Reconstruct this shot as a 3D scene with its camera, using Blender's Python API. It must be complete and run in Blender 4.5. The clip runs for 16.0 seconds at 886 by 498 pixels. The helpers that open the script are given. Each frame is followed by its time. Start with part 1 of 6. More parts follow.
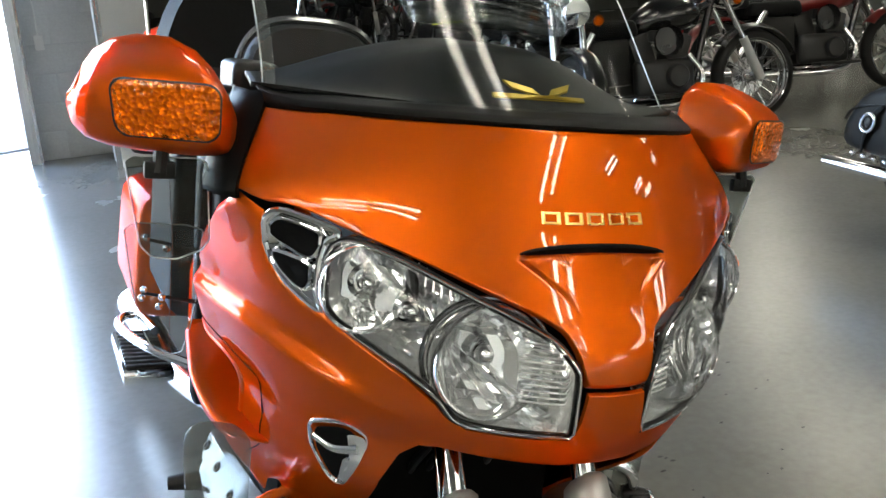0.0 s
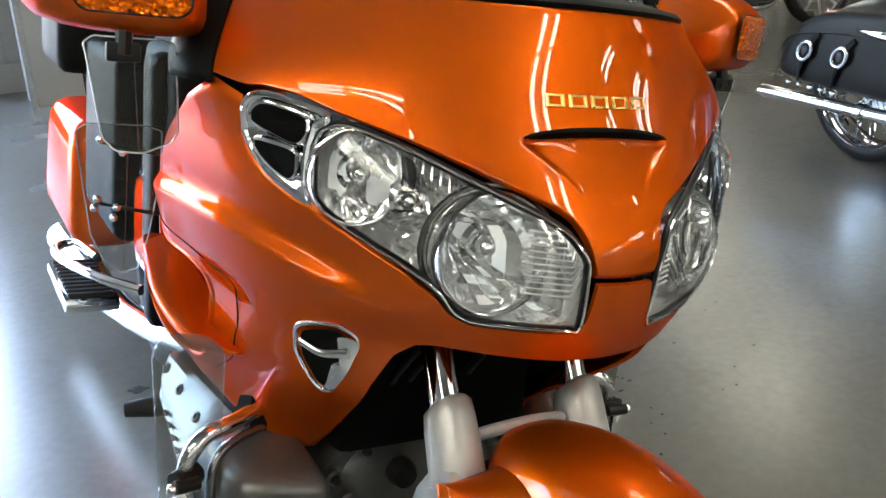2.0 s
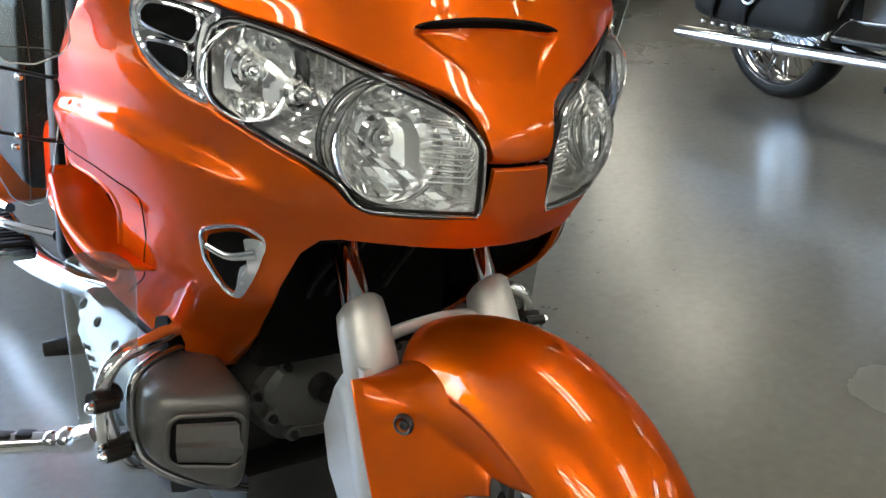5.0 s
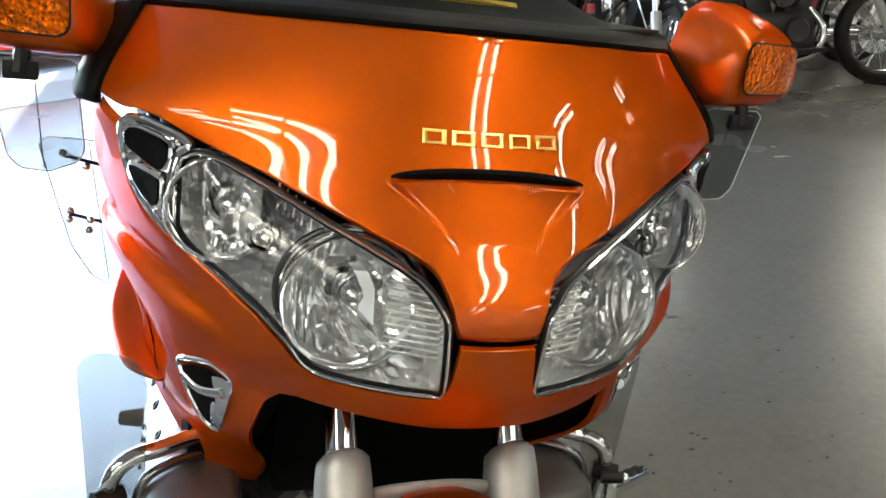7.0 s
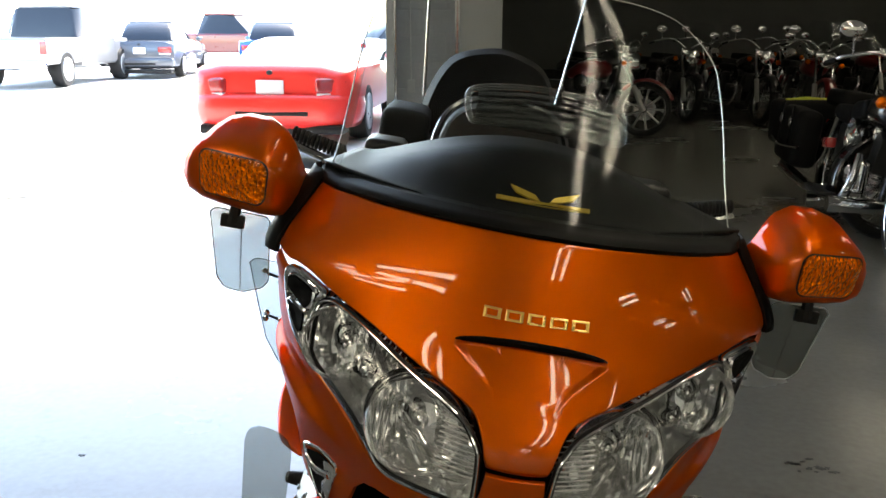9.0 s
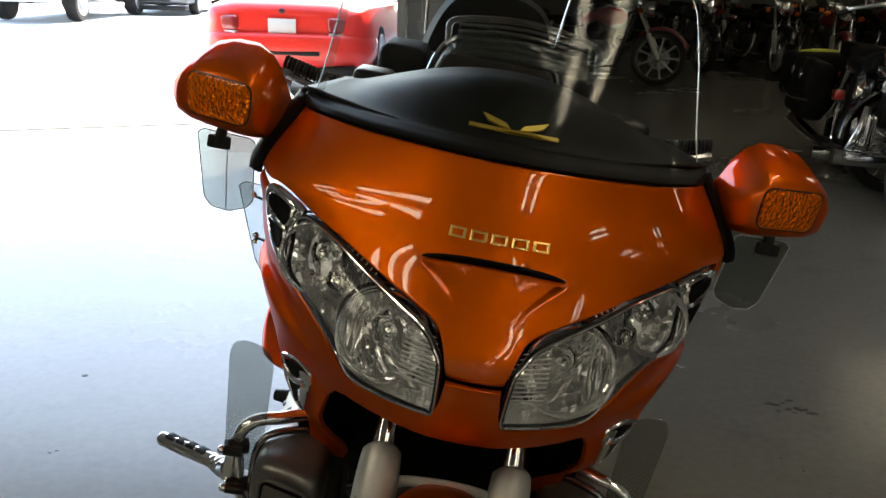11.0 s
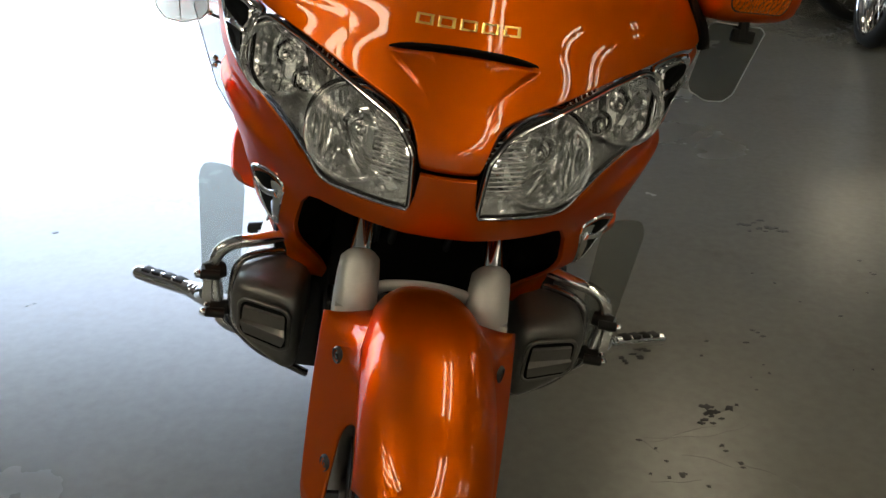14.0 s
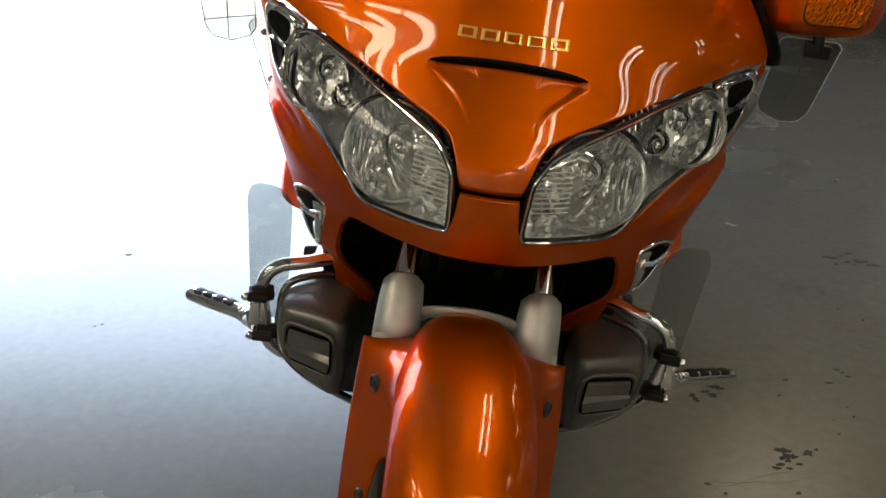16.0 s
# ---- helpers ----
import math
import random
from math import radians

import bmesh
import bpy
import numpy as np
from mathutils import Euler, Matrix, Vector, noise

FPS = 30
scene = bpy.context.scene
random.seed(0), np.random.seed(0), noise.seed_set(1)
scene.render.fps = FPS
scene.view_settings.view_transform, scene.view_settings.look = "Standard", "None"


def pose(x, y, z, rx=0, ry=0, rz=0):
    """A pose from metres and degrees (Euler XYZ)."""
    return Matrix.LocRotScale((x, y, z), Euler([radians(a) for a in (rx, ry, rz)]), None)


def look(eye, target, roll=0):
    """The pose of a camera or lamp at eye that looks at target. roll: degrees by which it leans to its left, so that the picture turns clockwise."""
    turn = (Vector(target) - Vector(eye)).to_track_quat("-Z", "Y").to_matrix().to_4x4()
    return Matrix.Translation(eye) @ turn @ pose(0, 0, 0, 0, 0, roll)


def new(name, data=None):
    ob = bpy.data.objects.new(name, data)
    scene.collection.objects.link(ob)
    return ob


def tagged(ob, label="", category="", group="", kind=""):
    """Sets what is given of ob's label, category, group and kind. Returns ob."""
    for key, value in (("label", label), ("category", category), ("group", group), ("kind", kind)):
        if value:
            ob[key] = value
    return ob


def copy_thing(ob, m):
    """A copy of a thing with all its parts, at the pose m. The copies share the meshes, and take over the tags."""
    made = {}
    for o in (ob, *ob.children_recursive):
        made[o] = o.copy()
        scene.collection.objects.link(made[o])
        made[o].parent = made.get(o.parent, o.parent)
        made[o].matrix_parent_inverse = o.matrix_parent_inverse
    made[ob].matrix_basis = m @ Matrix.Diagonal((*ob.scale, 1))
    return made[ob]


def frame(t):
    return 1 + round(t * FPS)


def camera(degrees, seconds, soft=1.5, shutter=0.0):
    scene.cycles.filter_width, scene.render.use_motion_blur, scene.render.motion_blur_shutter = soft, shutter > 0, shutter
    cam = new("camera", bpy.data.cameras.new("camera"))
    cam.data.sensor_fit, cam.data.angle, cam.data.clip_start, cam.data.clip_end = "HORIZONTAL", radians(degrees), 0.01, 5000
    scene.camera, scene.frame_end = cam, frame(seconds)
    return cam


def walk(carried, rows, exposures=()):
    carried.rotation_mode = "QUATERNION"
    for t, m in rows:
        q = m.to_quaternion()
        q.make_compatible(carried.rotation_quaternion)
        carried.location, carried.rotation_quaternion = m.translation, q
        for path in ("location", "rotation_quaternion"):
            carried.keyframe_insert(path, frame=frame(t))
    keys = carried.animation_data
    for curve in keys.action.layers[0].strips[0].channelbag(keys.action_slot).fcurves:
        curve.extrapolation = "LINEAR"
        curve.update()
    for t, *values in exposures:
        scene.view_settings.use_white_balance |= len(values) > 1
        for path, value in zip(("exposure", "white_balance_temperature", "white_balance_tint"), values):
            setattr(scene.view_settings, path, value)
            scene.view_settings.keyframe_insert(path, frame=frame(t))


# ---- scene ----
cam = camera(51.6, 16.0)
# seconds, eye, target, roll
PATH = [
    (0, (-0.353, -0.679, 1.119), (0.406, 1.074, 0.526), -3.1),
    (0.5, (-0.366, -0.66, 1.096), (0.343, 1.097, 0.457), -3.1),
    (1, (-0.379, -0.632, 1.083), (0.4, 1.105, 0.471), -2.6),
    (1.5, (-0.389, -0.619, 1.07), (0.475, 1.062, 0.414), -2.2),
    (2, (-0.404, -0.612, 1.05), (0.484, 1.035, 0.342), -2.4),
    (2.5, (-0.424, -0.608, 1.03), (0.532, 0.987, 0.294), -2.9),
    (3, (-0.45, -0.594, 1.01), (0.576, 0.945, 0.251), -2.7),
    (3.5, (-0.474, -0.575, 0.991), (0.589, 0.932, 0.218), -2.8),
    (3.7, (-0.479, -0.575, 0.983), (0.602, 0.91, 0.191), -2.5),
    (5.8, (-0.318, -0.712, 0.988), (0.548, 0.951, 0.292), -5.9),
    (6, (-0.298, -0.709, 1.004), (0.541, 0.992, 0.37), -6.5),
    (6.5, (-0.203, -0.664, 1.02), (0.488, 1.105, 0.394), -4.1),
    (7, (-0.1, -0.644, 1.037), (0.394, 1.177, 0.375), -2.8),
    (7.5, (-0.009, -0.721, 1.07), (0.239, 1.157, 0.429), -2.5),
    (8, (0.048, -0.821, 1.106), (0.089, 1.115, 0.606), 1.4),
    (8.2, (0.056, -0.839, 1.125), (0.012, 1.105, 0.657), -0.8),
    (10.3, (0.033, -0.951, 1.209), (0.056, 0.993, 0.74), 2.4),
    (10.5, (0.058, -0.951, 1.194), (0.064, 0.981, 0.677), 2.1),
    (11, (0.101, -0.958, 1.166), (0.056, 0.956, 0.586), 1.6),
    (11.5, (0.116, -0.956, 1.14), (0.055, 0.936, 0.494), -0.4),
    (12, (0.12, -0.959, 1.123), (0.107, 0.918, 0.434), -0.6),
    (12.5, (0.114, -0.961, 1.115), (0.12, 0.907, 0.401), -0.4),
    (13, (0.107, -0.96, 1.108), (0.135, 0.896, 0.364), 0.3),
    (13.5, (0.103, -0.962, 1.098), (0.138, 0.879, 0.318), 0.4),
    (14, (0.099, -0.968, 1.077), (0.12, 0.843, 0.228), -0.6),
    (14.5, (0.093, -0.973, 1.064), (0.102, 0.814, 0.165), -0.8),
    (15, (0.09, -0.972, 1.051), (0.103, 0.802, 0.127), -1.0),
    (15.5, (0.109, -0.961, 1.052), (0.039, 0.838, 0.182), -1.4),
    (16, (0.148, -0.918, 1.046), (-0.016, 0.915, 0.261), -2.0),
]
K = 1.08  # plan units to metres
EXPOSURES = [(0.0, 4.47, 6250, 10), (3.5, 4.45, 6250, 10), (6.5, 4.53, 6250, 10), (7.3, 4.44, 6400, 10), (8.2, 3.94, 6800, 10), (10.4, 3.0, 7300, 10), (11.4, 3.04, 7350, 10), (12.5, 3.22, 7350, 10), (15.0, 3.54, 7350, 10), (16, 3.6, 7350, 10)]
walk(cam, [(t, look(Vector(eye) * K, Vector(target) * K, roll)) for t, eye, target, roll in PATH], EXPOSURES)

# ---- light ----
world = bpy.data.worlds.new("sky")
scene.world = world
world.use_nodes = True
nt = world.node_tree
sky = nt.nodes.new("ShaderNodeTexSky")
sky.sky_type = "NISHITA"
sky.sun_disc = False
sky.sun_elevation, sky.sun_rotation = radians(52), radians(25)
sky.dust_density = 1.0
nt.links.new(sky.outputs[0], nt.nodes["Background"].inputs[0])
nt.nodes["Background"].inputs[1].default_value = 0.15
sun_data = bpy.data.lights.new("sun", "SUN")
sun_data.energy, sun_data.angle, sun_data.color = 2.2, radians(0.53), (1.0, 0.95, 0.88)
sun = new("sun", sun_data)
# the sun stands beyond the door, a little to the right of it
sun.matrix_world = look((3.2, 6.9, 9.7), (0, 0, 0))
TUBE_POWER = 1.45
# the sky's light through the upper part of the garage door
door_data = bpy.data.lights.new("door_daylight", "AREA")
door_data.shape, door_data.size, door_data.size_y = "RECTANGLE", 6.8, 1.8
door_data.energy, door_data.color = 5.0, (0.86, 0.93, 1.0)
door_light = new("door_daylight", door_data)
door_light.matrix_world = look((-3.9, 6.33, 2.5), (-3.4, 0.0, 0.2))

# ---- materials ----
def surface(name, base, rough=0.5, metal=0.0, coat=0.0, vary=0.12, scale=6.0, fine=120.0, bump=0.0, bump_scale=300.0, rough_vary=0.08, spec=0.5, coat_rough=0.025):
    """A surface with a coarse and a fine variation of colour and gloss, and fine relief."""
    m = bpy.data.materials.new(name)
    m.use_nodes = True
    t = m.node_tree
    b = t.nodes["Principled BSDF"]
    tc = t.nodes.new("ShaderNodeTexCoord")
    n1, n2 = t.nodes.new("ShaderNodeTexNoise"), t.nodes.new("ShaderNodeTexNoise")
    n1.inputs["Scale"].default_value, n2.inputs["Scale"].default_value = scale, fine
    n1.inputs["Detail"].default_value = 6
    for n in (n1, n2):
        t.links.new(tc.outputs["Object"], n.inputs["Vector"])
    add = t.nodes.new("ShaderNodeMath")
    add.operation = "ADD"
    t.links.new(n1.outputs["Fac"], add.inputs[0])
    t.links.new(n2.outputs["Fac"], add.inputs[1])
    ramp = t.nodes.new("ShaderNodeMapRange")
    ramp.inputs["From Min"].default_value, ramp.inputs["From Max"].default_value = 0.6, 1.4
    ramp.inputs["To Min"].default_value, ramp.inputs["To Max"].default_value = 1 - vary, 1 + vary
    t.links.new(add.outputs[0], ramp.inputs["Value"])
    mul = t.nodes.new("ShaderNodeVectorMath")
    mul.operation = "SCALE"
    mul.inputs[0].default_value = base
    t.links.new(ramp.outputs[0], mul.inputs["Scale"])
    t.links.new(mul.outputs[0], b.inputs["Base Color"])
    rr = t.nodes.new("ShaderNodeMapRange")
    rr.inputs["To Min"].default_value, rr.inputs["To Max"].default_value = max(0.01, rough - rough_vary), rough + rough_vary
    t.links.new(n1.outputs["Fac"], rr.inputs["Value"])
    t.links.new(rr.outputs[0], b.inputs["Roughness"])
    b.inputs["Metallic"].default_value = metal
    b.inputs["Specular IOR Level"].default_value = spec
    b.inputs["Coat Weight"].default_value = coat
    b.inputs["Coat Roughness"].default_value = coat_rough
    if bump:
        nb, bp = t.nodes.new("ShaderNodeTexNoise"), t.nodes.new("ShaderNodeBump")
        nb.inputs["Scale"].default_value = bump_scale
        t.links.new(tc.outputs["Object"], nb.inputs["Vector"])
        bp.inputs["Strength"].default_value, bp.inputs["Distance"].default_value = bump, 0.002
        t.links.new(nb.outputs["Fac"], bp.inputs["Height"])
        t.links.new(bp.outputs[0], b.inputs["Normal"])
    return m


def clear(name, tint=(0.93, 0.96, 0.95), ior=1.45, rough=0.02, most=1.0, pale_mix=0.0):
    """Thin clear plastic or glass: what is behind shows through, with a gloss that grows towards grazing."""
    m = bpy.data.materials.new(name)
    m.use_nodes = True
    t = m.node_tree
    t.nodes.remove(t.nodes["Principled BSDF"])
    tr, gl, fr, mx = (t.nodes.new(k) for k in ("ShaderNodeBsdfTransparent", "ShaderNodeBsdfGlossy", "ShaderNodeFresnel", "ShaderNodeMixShader"))
    tr.inputs["Color"].default_value = (*tint, 1)
    gl.inputs["Roughness"].default_value = rough
    fr.inputs["IOR"].default_value = ior
    cap = t.nodes.new("ShaderNodeMath")
    cap.operation = "MINIMUM"
    cap.inputs[1].default_value = most
    t.links.new(fr.outputs[0], cap.inputs[0])
    t.links.new(cap.outputs[0], mx.inputs[0])
    body = tr.outputs[0]
    # grey diffuse mixed in, standing in for pale reflections on the acrylic panes
    if pale_mix:
        df, mh = t.nodes.new("ShaderNodeBsdfDiffuse"), t.nodes.new("ShaderNodeMixShader")
        df.inputs["Color"].default_value = (0.55, 0.56, 0.55, 1)
        mh.inputs[0].default_value = pale_mix
        t.links.new(tr.outputs[0], mh.inputs[1])
        t.links.new(df.outputs[0], mh.inputs[2])
        body = mh.outputs[0]
    t.links.new(body, mx.inputs[1])
    t.links.new(gl.outputs[0], mx.inputs[2])
    t.links.new(mx.outputs[0], t.nodes["Material Output"].inputs["Surface"])
    return m


def facets(name, base, scale, strength, rough=0.06, metal=1.0, transmission=0.0):
    """Moulded facets: bright metal or coloured plastic, broken into small cells."""
    m = bpy.data.materials.new(name)
    m.use_nodes = True
    t = m.node_tree
    b = t.nodes["Principled BSDF"]
    tc, vo, bp = t.nodes.new("ShaderNodeTexCoord"), t.nodes.new("ShaderNodeTexVoronoi"), t.nodes.new("ShaderNodeBump")
    vo.inputs["Scale"].default_value = scale
    t.links.new(tc.outputs["Object"], vo.inputs["Vector"])
    t.links.new(vo.outputs["Distance"], bp.inputs["Height"])
    bp.inputs["Strength"].default_value, bp.inputs["Distance"].default_value = strength, 0.006
    t.links.new(bp.outputs[0], b.inputs["Normal"])
    b.inputs["Base Color"].default_value = (*base, 1)
    b.inputs["Metallic"].default_value, b.inputs["Roughness"].default_value = metal, rough
    b.inputs["Transmission Weight"].default_value = transmission
    return m


def concrete(name, base, rough, marks, gloss=0.5):
    """Sealed concrete: clouds, fine grit, dark scuffs and a few cracks; gloss that varies with the wear."""
    m = surface(name, base, rough, vary=0.11, scale=1.3, fine=38, bump=0.05, bump_scale=45, rough_vary=0.05, spec=gloss)
    t = m.node_tree
    b = t.nodes["Principled BSDF"]
    tc = t.nodes["Texture Coordinate"]
    n, r = t.nodes.new("ShaderNodeTexNoise"), t.nodes.new("ShaderNodeMapRange")
    n.inputs["Scale"].default_value, n.inputs["Detail"].default_value, n.inputs["Roughness"].default_value = 5.5, 8, 0.72
    t.links.new(tc.outputs["Object"], n.inputs["Vector"])
    r.interpolation_type = "SMOOTHSTEP"
    r.inputs["From Min"].default_value, r.inputs["From Max"].default_value = 0.50, 0.95
    t.links.new(n.outputs["Fac"], r.inputs["Value"])
    mx = t.nodes.new("ShaderNodeMix")
    mx.data_type = "RGBA"
    old = b.inputs["Base Color"].links[0].from_socket
    t.links.new(old, mx.inputs[6])
    mx.inputs[7].default_value = (*marks, 1)
    half = t.nodes.new("ShaderNodeMath")
    half.operation = "MULTIPLY"
    half.inputs[1].default_value = 0.62
    t.links.new(r.outputs[0], half.inputs[0])
    t.links.new(half.outputs[0], mx.inputs[0])
    t.links.new(mx.outputs[2], b.inputs["Base Color"])
    return m


def glow(name, colour, power):
    m = bpy.data.materials.new(name)
    m.use_nodes = True
    b = m.node_tree.nodes["Principled BSDF"]
    b.inputs["Base Color"].default_value = (0.8, 0.8, 0.8, 1)
    b.inputs["Emission Color"].default_value = (*colour, 1)
    b.inputs["Emission Strength"].default_value = power
    return m


ORANGE = surface("orange pearl paint", (0.64, 0.102, 0.0022), 0.42, metal=0.76, coat=0.30, vary=0.05, scale=3, fine=900, rough_vary=0.03, spec=0.0, coat_rough=0.008)
ORANGE.node_tree.nodes["Principled BSDF"].inputs["Specular Tint"].default_value = (0.7, 0.15, 0.005, 1)
ORANGE.node_tree.nodes["Principled BSDF"].inputs["Coat IOR"].default_value = 1.95
RED_PAINT = surface("red car paint", (0.98, 0.032, 0.02), 0.35, metal=0.0, coat=0.6, vary=0.04, scale=2)
MAROON = surface("dark red paint", (0.16, 0.008, 0.008), 0.3, coat=1.0, vary=0.06)
BLUE_PAINT = surface("blue car paint", (0.02, 0.12, 0.6), 0.35, metal=0.2, coat=1.0, vary=0.05)
GREY_PAINT = surface("dark grey car paint", (0.09, 0.10, 0.115), 0.35, metal=0.4, coat=1.0, vary=0.05)
SILVER_PAINT = surface("silver car paint", (0.26, 0.265, 0.275), 0.35, metal=0.6, coat=0.8, vary=0.05)
BLACK_PAINT = surface("black gloss paint", (0.008, 0.008, 0.009), 0.25, coat=1.0, vary=0.1)
CHROME = surface("chrome", (0.86, 0.87, 0.88), 0.06, metal=1.0, vary=0.03, rough_vary=0.03)
WORN_CHROME = surface("worn chrome", (0.62, 0.62, 0.63), 0.16, metal=1.0, vary=0.1, rough_vary=0.08, bump=0.05)
SATIN = surface("satin silver paint", (0.52, 0.52, 0.51), 0.42, metal=0.50, vary=0.05, scale=8, rough_vary=0.05)
ENGINE = surface("grey engine paint", (0.135, 0.132, 0.125), 0.33, metal=0.55, vary=0.10, scale=9, rough_vary=0.08, bump=0.05)
ENGINE_DARK = surface("dark cast engine metal", (0.035, 0.035, 0.035), 0.45, metal=0.4, vary=0.2, scale=12, bump=0.15)
BLACK = surface("black moulded plastic", (0.007, 0.007, 0.007), 0.36, vary=0.15, scale=14, bump=0.08, bump_scale=900, spec=0.3)
MATT_BLACK = surface("black void lining", (0.004, 0.004, 0.004), 0.8, vary=0.2, spec=0.08)
DASH = surface("charcoal dashboard plastic", (0.0045, 0.005, 0.005), 0.46, vary=0.1, bump=0.1, bump_scale=1400, spec=0.09)
TRIM = surface("dull black rubber trim", (0.004, 0.004, 0.004), 0.5, vary=0.1, bump=0.05, bump_scale=900, spec=0.07)
LEATHER = surface("black leather", (0.006, 0.006, 0.0065), 0.65, spec=0.14, vary=0.2, scale=8, bump=0.3, bump_scale=260)
RUBBER = surface("tyre rubber", (0.010, 0.010, 0.010), 0.6, vary=0.2, scale=10, bump=0.15, bump_scale=200, spec=0.3)
GOLD = surface("gold plate", (0.88, 0.62, 0.18), 0.30, metal=0.8, vary=0.06)
GOLD_FILM = surface("gold film", (0.46, 0.33, 0.05), 0.38, metal=0.5, vary=0.08)
AMBER = facets("amber lens", (1.0, 0.19, 0.001), 175, 1.0, rough=0.10, metal=0.7)
AMBER.node_tree.nodes["Principled BSDF"].inputs["Coat Weight"].default_value = 0.4
AMBER.node_tree.nodes["Principled BSDF"].inputs["Specular Tint"].default_value = (1.0, 0.45, 0.08, 1)
AMBER_BACK = facets("amber reflector", (1.0, 0.30, 0.01), 45, 0.8, rough=0.12, metal=0.75)
BOWL = facets("lamp reflector", (0.96, 0.97, 0.98), 40, 0.006, rough=0.03, metal=0.94)
HOUSING = facets("lamp housing", (0.96, 0.97, 0.98), 38, 0.09, rough=0.04, metal=0.78)
LENS = clear("lamp lens", (0.97, 0.98, 0.98), 1.55)
SCREEN = clear("windscreen", (0.88, 0.91, 0.90), 1.45, .02, .024)
ACRYLIC = clear("clear acrylic", (0.60, 0.62, 0.60), 1.30, .02, .09, .02)
KNEE_PANE = clear("clear knee pane", (0.82, 0.84, 0.84), 1.30, .02, .09, .01)
SMOKE = clear("smoked acrylic", (0.66, 0.68, 0.66), 1.25, .02, .10, .10)
FLOOR = concrete("sealed grey concrete", (0.149, 0.148, 0.133), 0.26, (0.080, 0.075, 0.063), 0.60)
APRON = concrete("pale concrete outdoors", (0.55, 0.54, 0.51), 0.75, (0.28, 0.19, 0.18))
STRIP = concrete("grey threshold concrete", (0.30, 0.295, 0.28), 0.7, (0.18, 0.17, 0.16))
BLOCK = surface("grey painted block", (0.36, 0.375, 0.385), 0.55, vary=0.10, scale=4, fine=60, bump=0.3, bump_scale=90)
MORTAR = surface("painted mortar", (0.352, 0.367, 0.377), 0.7, vary=0.1, bump=0.3, bump_scale=120)
STEEL_PAINT = surface("light grey steel paint", (0.42, 0.43, 0.43), 0.42, vary=0.07, scale=5)
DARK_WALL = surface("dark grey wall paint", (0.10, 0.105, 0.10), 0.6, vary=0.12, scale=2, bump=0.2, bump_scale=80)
CEILING = surface("grey ceiling paint", (0.22, 0.22, 0.215), 0.7, vary=0.06, scale=2)
CAR_GLASS = surface("dark car glass", (0.02, 0.025, 0.03), 0.05, vary=0.05)
TAIL_RED = surface("red tail lamp", (0.35, 0.02, 0.02), 0.15, coat=1.0, vary=0.15)
WHITE_CARD = surface("white printed card", (0.75, 0.75, 0.74), 0.5, vary=0.04)
CASE = surface("dark grey engine cover", (0.115, 0.114, 0.110), 0.34, metal=0.5, vary=0.12, scale=9, rough_vary=0.08, bump=0.05)
BRUSHED = surface("bright aluminium cover", (0.20, 0.20, 0.20), 0.30, metal=0.85, vary=0.10, scale=7, rough_vary=0.08)
ALLOY = surface("cast alloy", (0.55, 0.55, 0.55), 0.3, metal=0.9, vary=0.08)
GREY_SPOT = surface("dark grey stain", (0.014, 0.013, 0.012), 0.45, vary=0.3, scale=30, spec=0.25)
LIME = surface("lime yellow fabric", (0.45, 0.5, 0.06), 0.7, vary=0.15)
TUBE = glow("fluorescent tube", (1.0, 0.93, 0.74), TUBE_POWER)
LAMP_RIB = surface("bright moulded lamp ribs", (0.92, 0.93, 0.94), 0.12, metal=0.45, vary=0.03)
DARK_CHROME = surface("dark tinted chrome", (0.25, 0.25, 0.26), 0.12, metal=0.9, vary=0.05)
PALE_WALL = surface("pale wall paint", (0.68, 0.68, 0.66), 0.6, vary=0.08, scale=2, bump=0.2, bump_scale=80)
FLANGE = clear("hazy screen edge", (0.86, 0.88, 0.88), 1.2, .15, .02, .07)
BAG = surface("worn dark grey leather", (0.010, 0.010, 0.010), 0.50, vary=0.25, scale=9, bump=0.3, bump_scale=200, spec=0.22)
PAD = surface("dark grey leather pad", (0.022, 0.024, 0.024), 0.5, vary=0.15, scale=8, bump=0.2, bump_scale=260, spec=0.3)

# ---- builders ----
def grid(nu, nv, loop=False):
    """Faces of a net of nu rows of nv points."""
    out = []
    for i in range(nu - 1):
        for j in range(nv if loop else nv - 1):
            k = (j + 1) % nv
            out.append((i * nv + j, i * nv + k, (i + 1) * nv + k, (i + 1) * nv + j))
    return out


def joined(*pieces):
    verts, faces = [], []
    for v, f in pieces:
        n = len(verts)
        verts += [tuple(p) for p in v]
        faces += [tuple(i + n for i in face) for face in f]
    return verts, faces


def moved(piece, m):
    return [tuple(m @ Vector(p)) for p in piece[0]], piece[1]


def flipped(piece):
    return [(-x, y, z) for x, y, z in piece[0]], [tuple(reversed(f)) for f in piece[1]]


def mesh_of(name, piece, mat, smooth=40.0, outward=True):
    me = bpy.data.meshes.new(name)
    me.from_pydata([tuple(float(c) for c in p) for p in piece[0]], [], piece[1])
    if outward:
        bm = bmesh.new()
        bm.from_mesh(me)
        bmesh.ops.recalc_face_normals(bm, faces=bm.faces)
        bm.to_mesh(me)
        bm.free()
    me.materials.append(mat)
    if smooth:
        me.shade_smooth()
        me.set_sharp_from_angle(angle=radians(smooth))
    return me


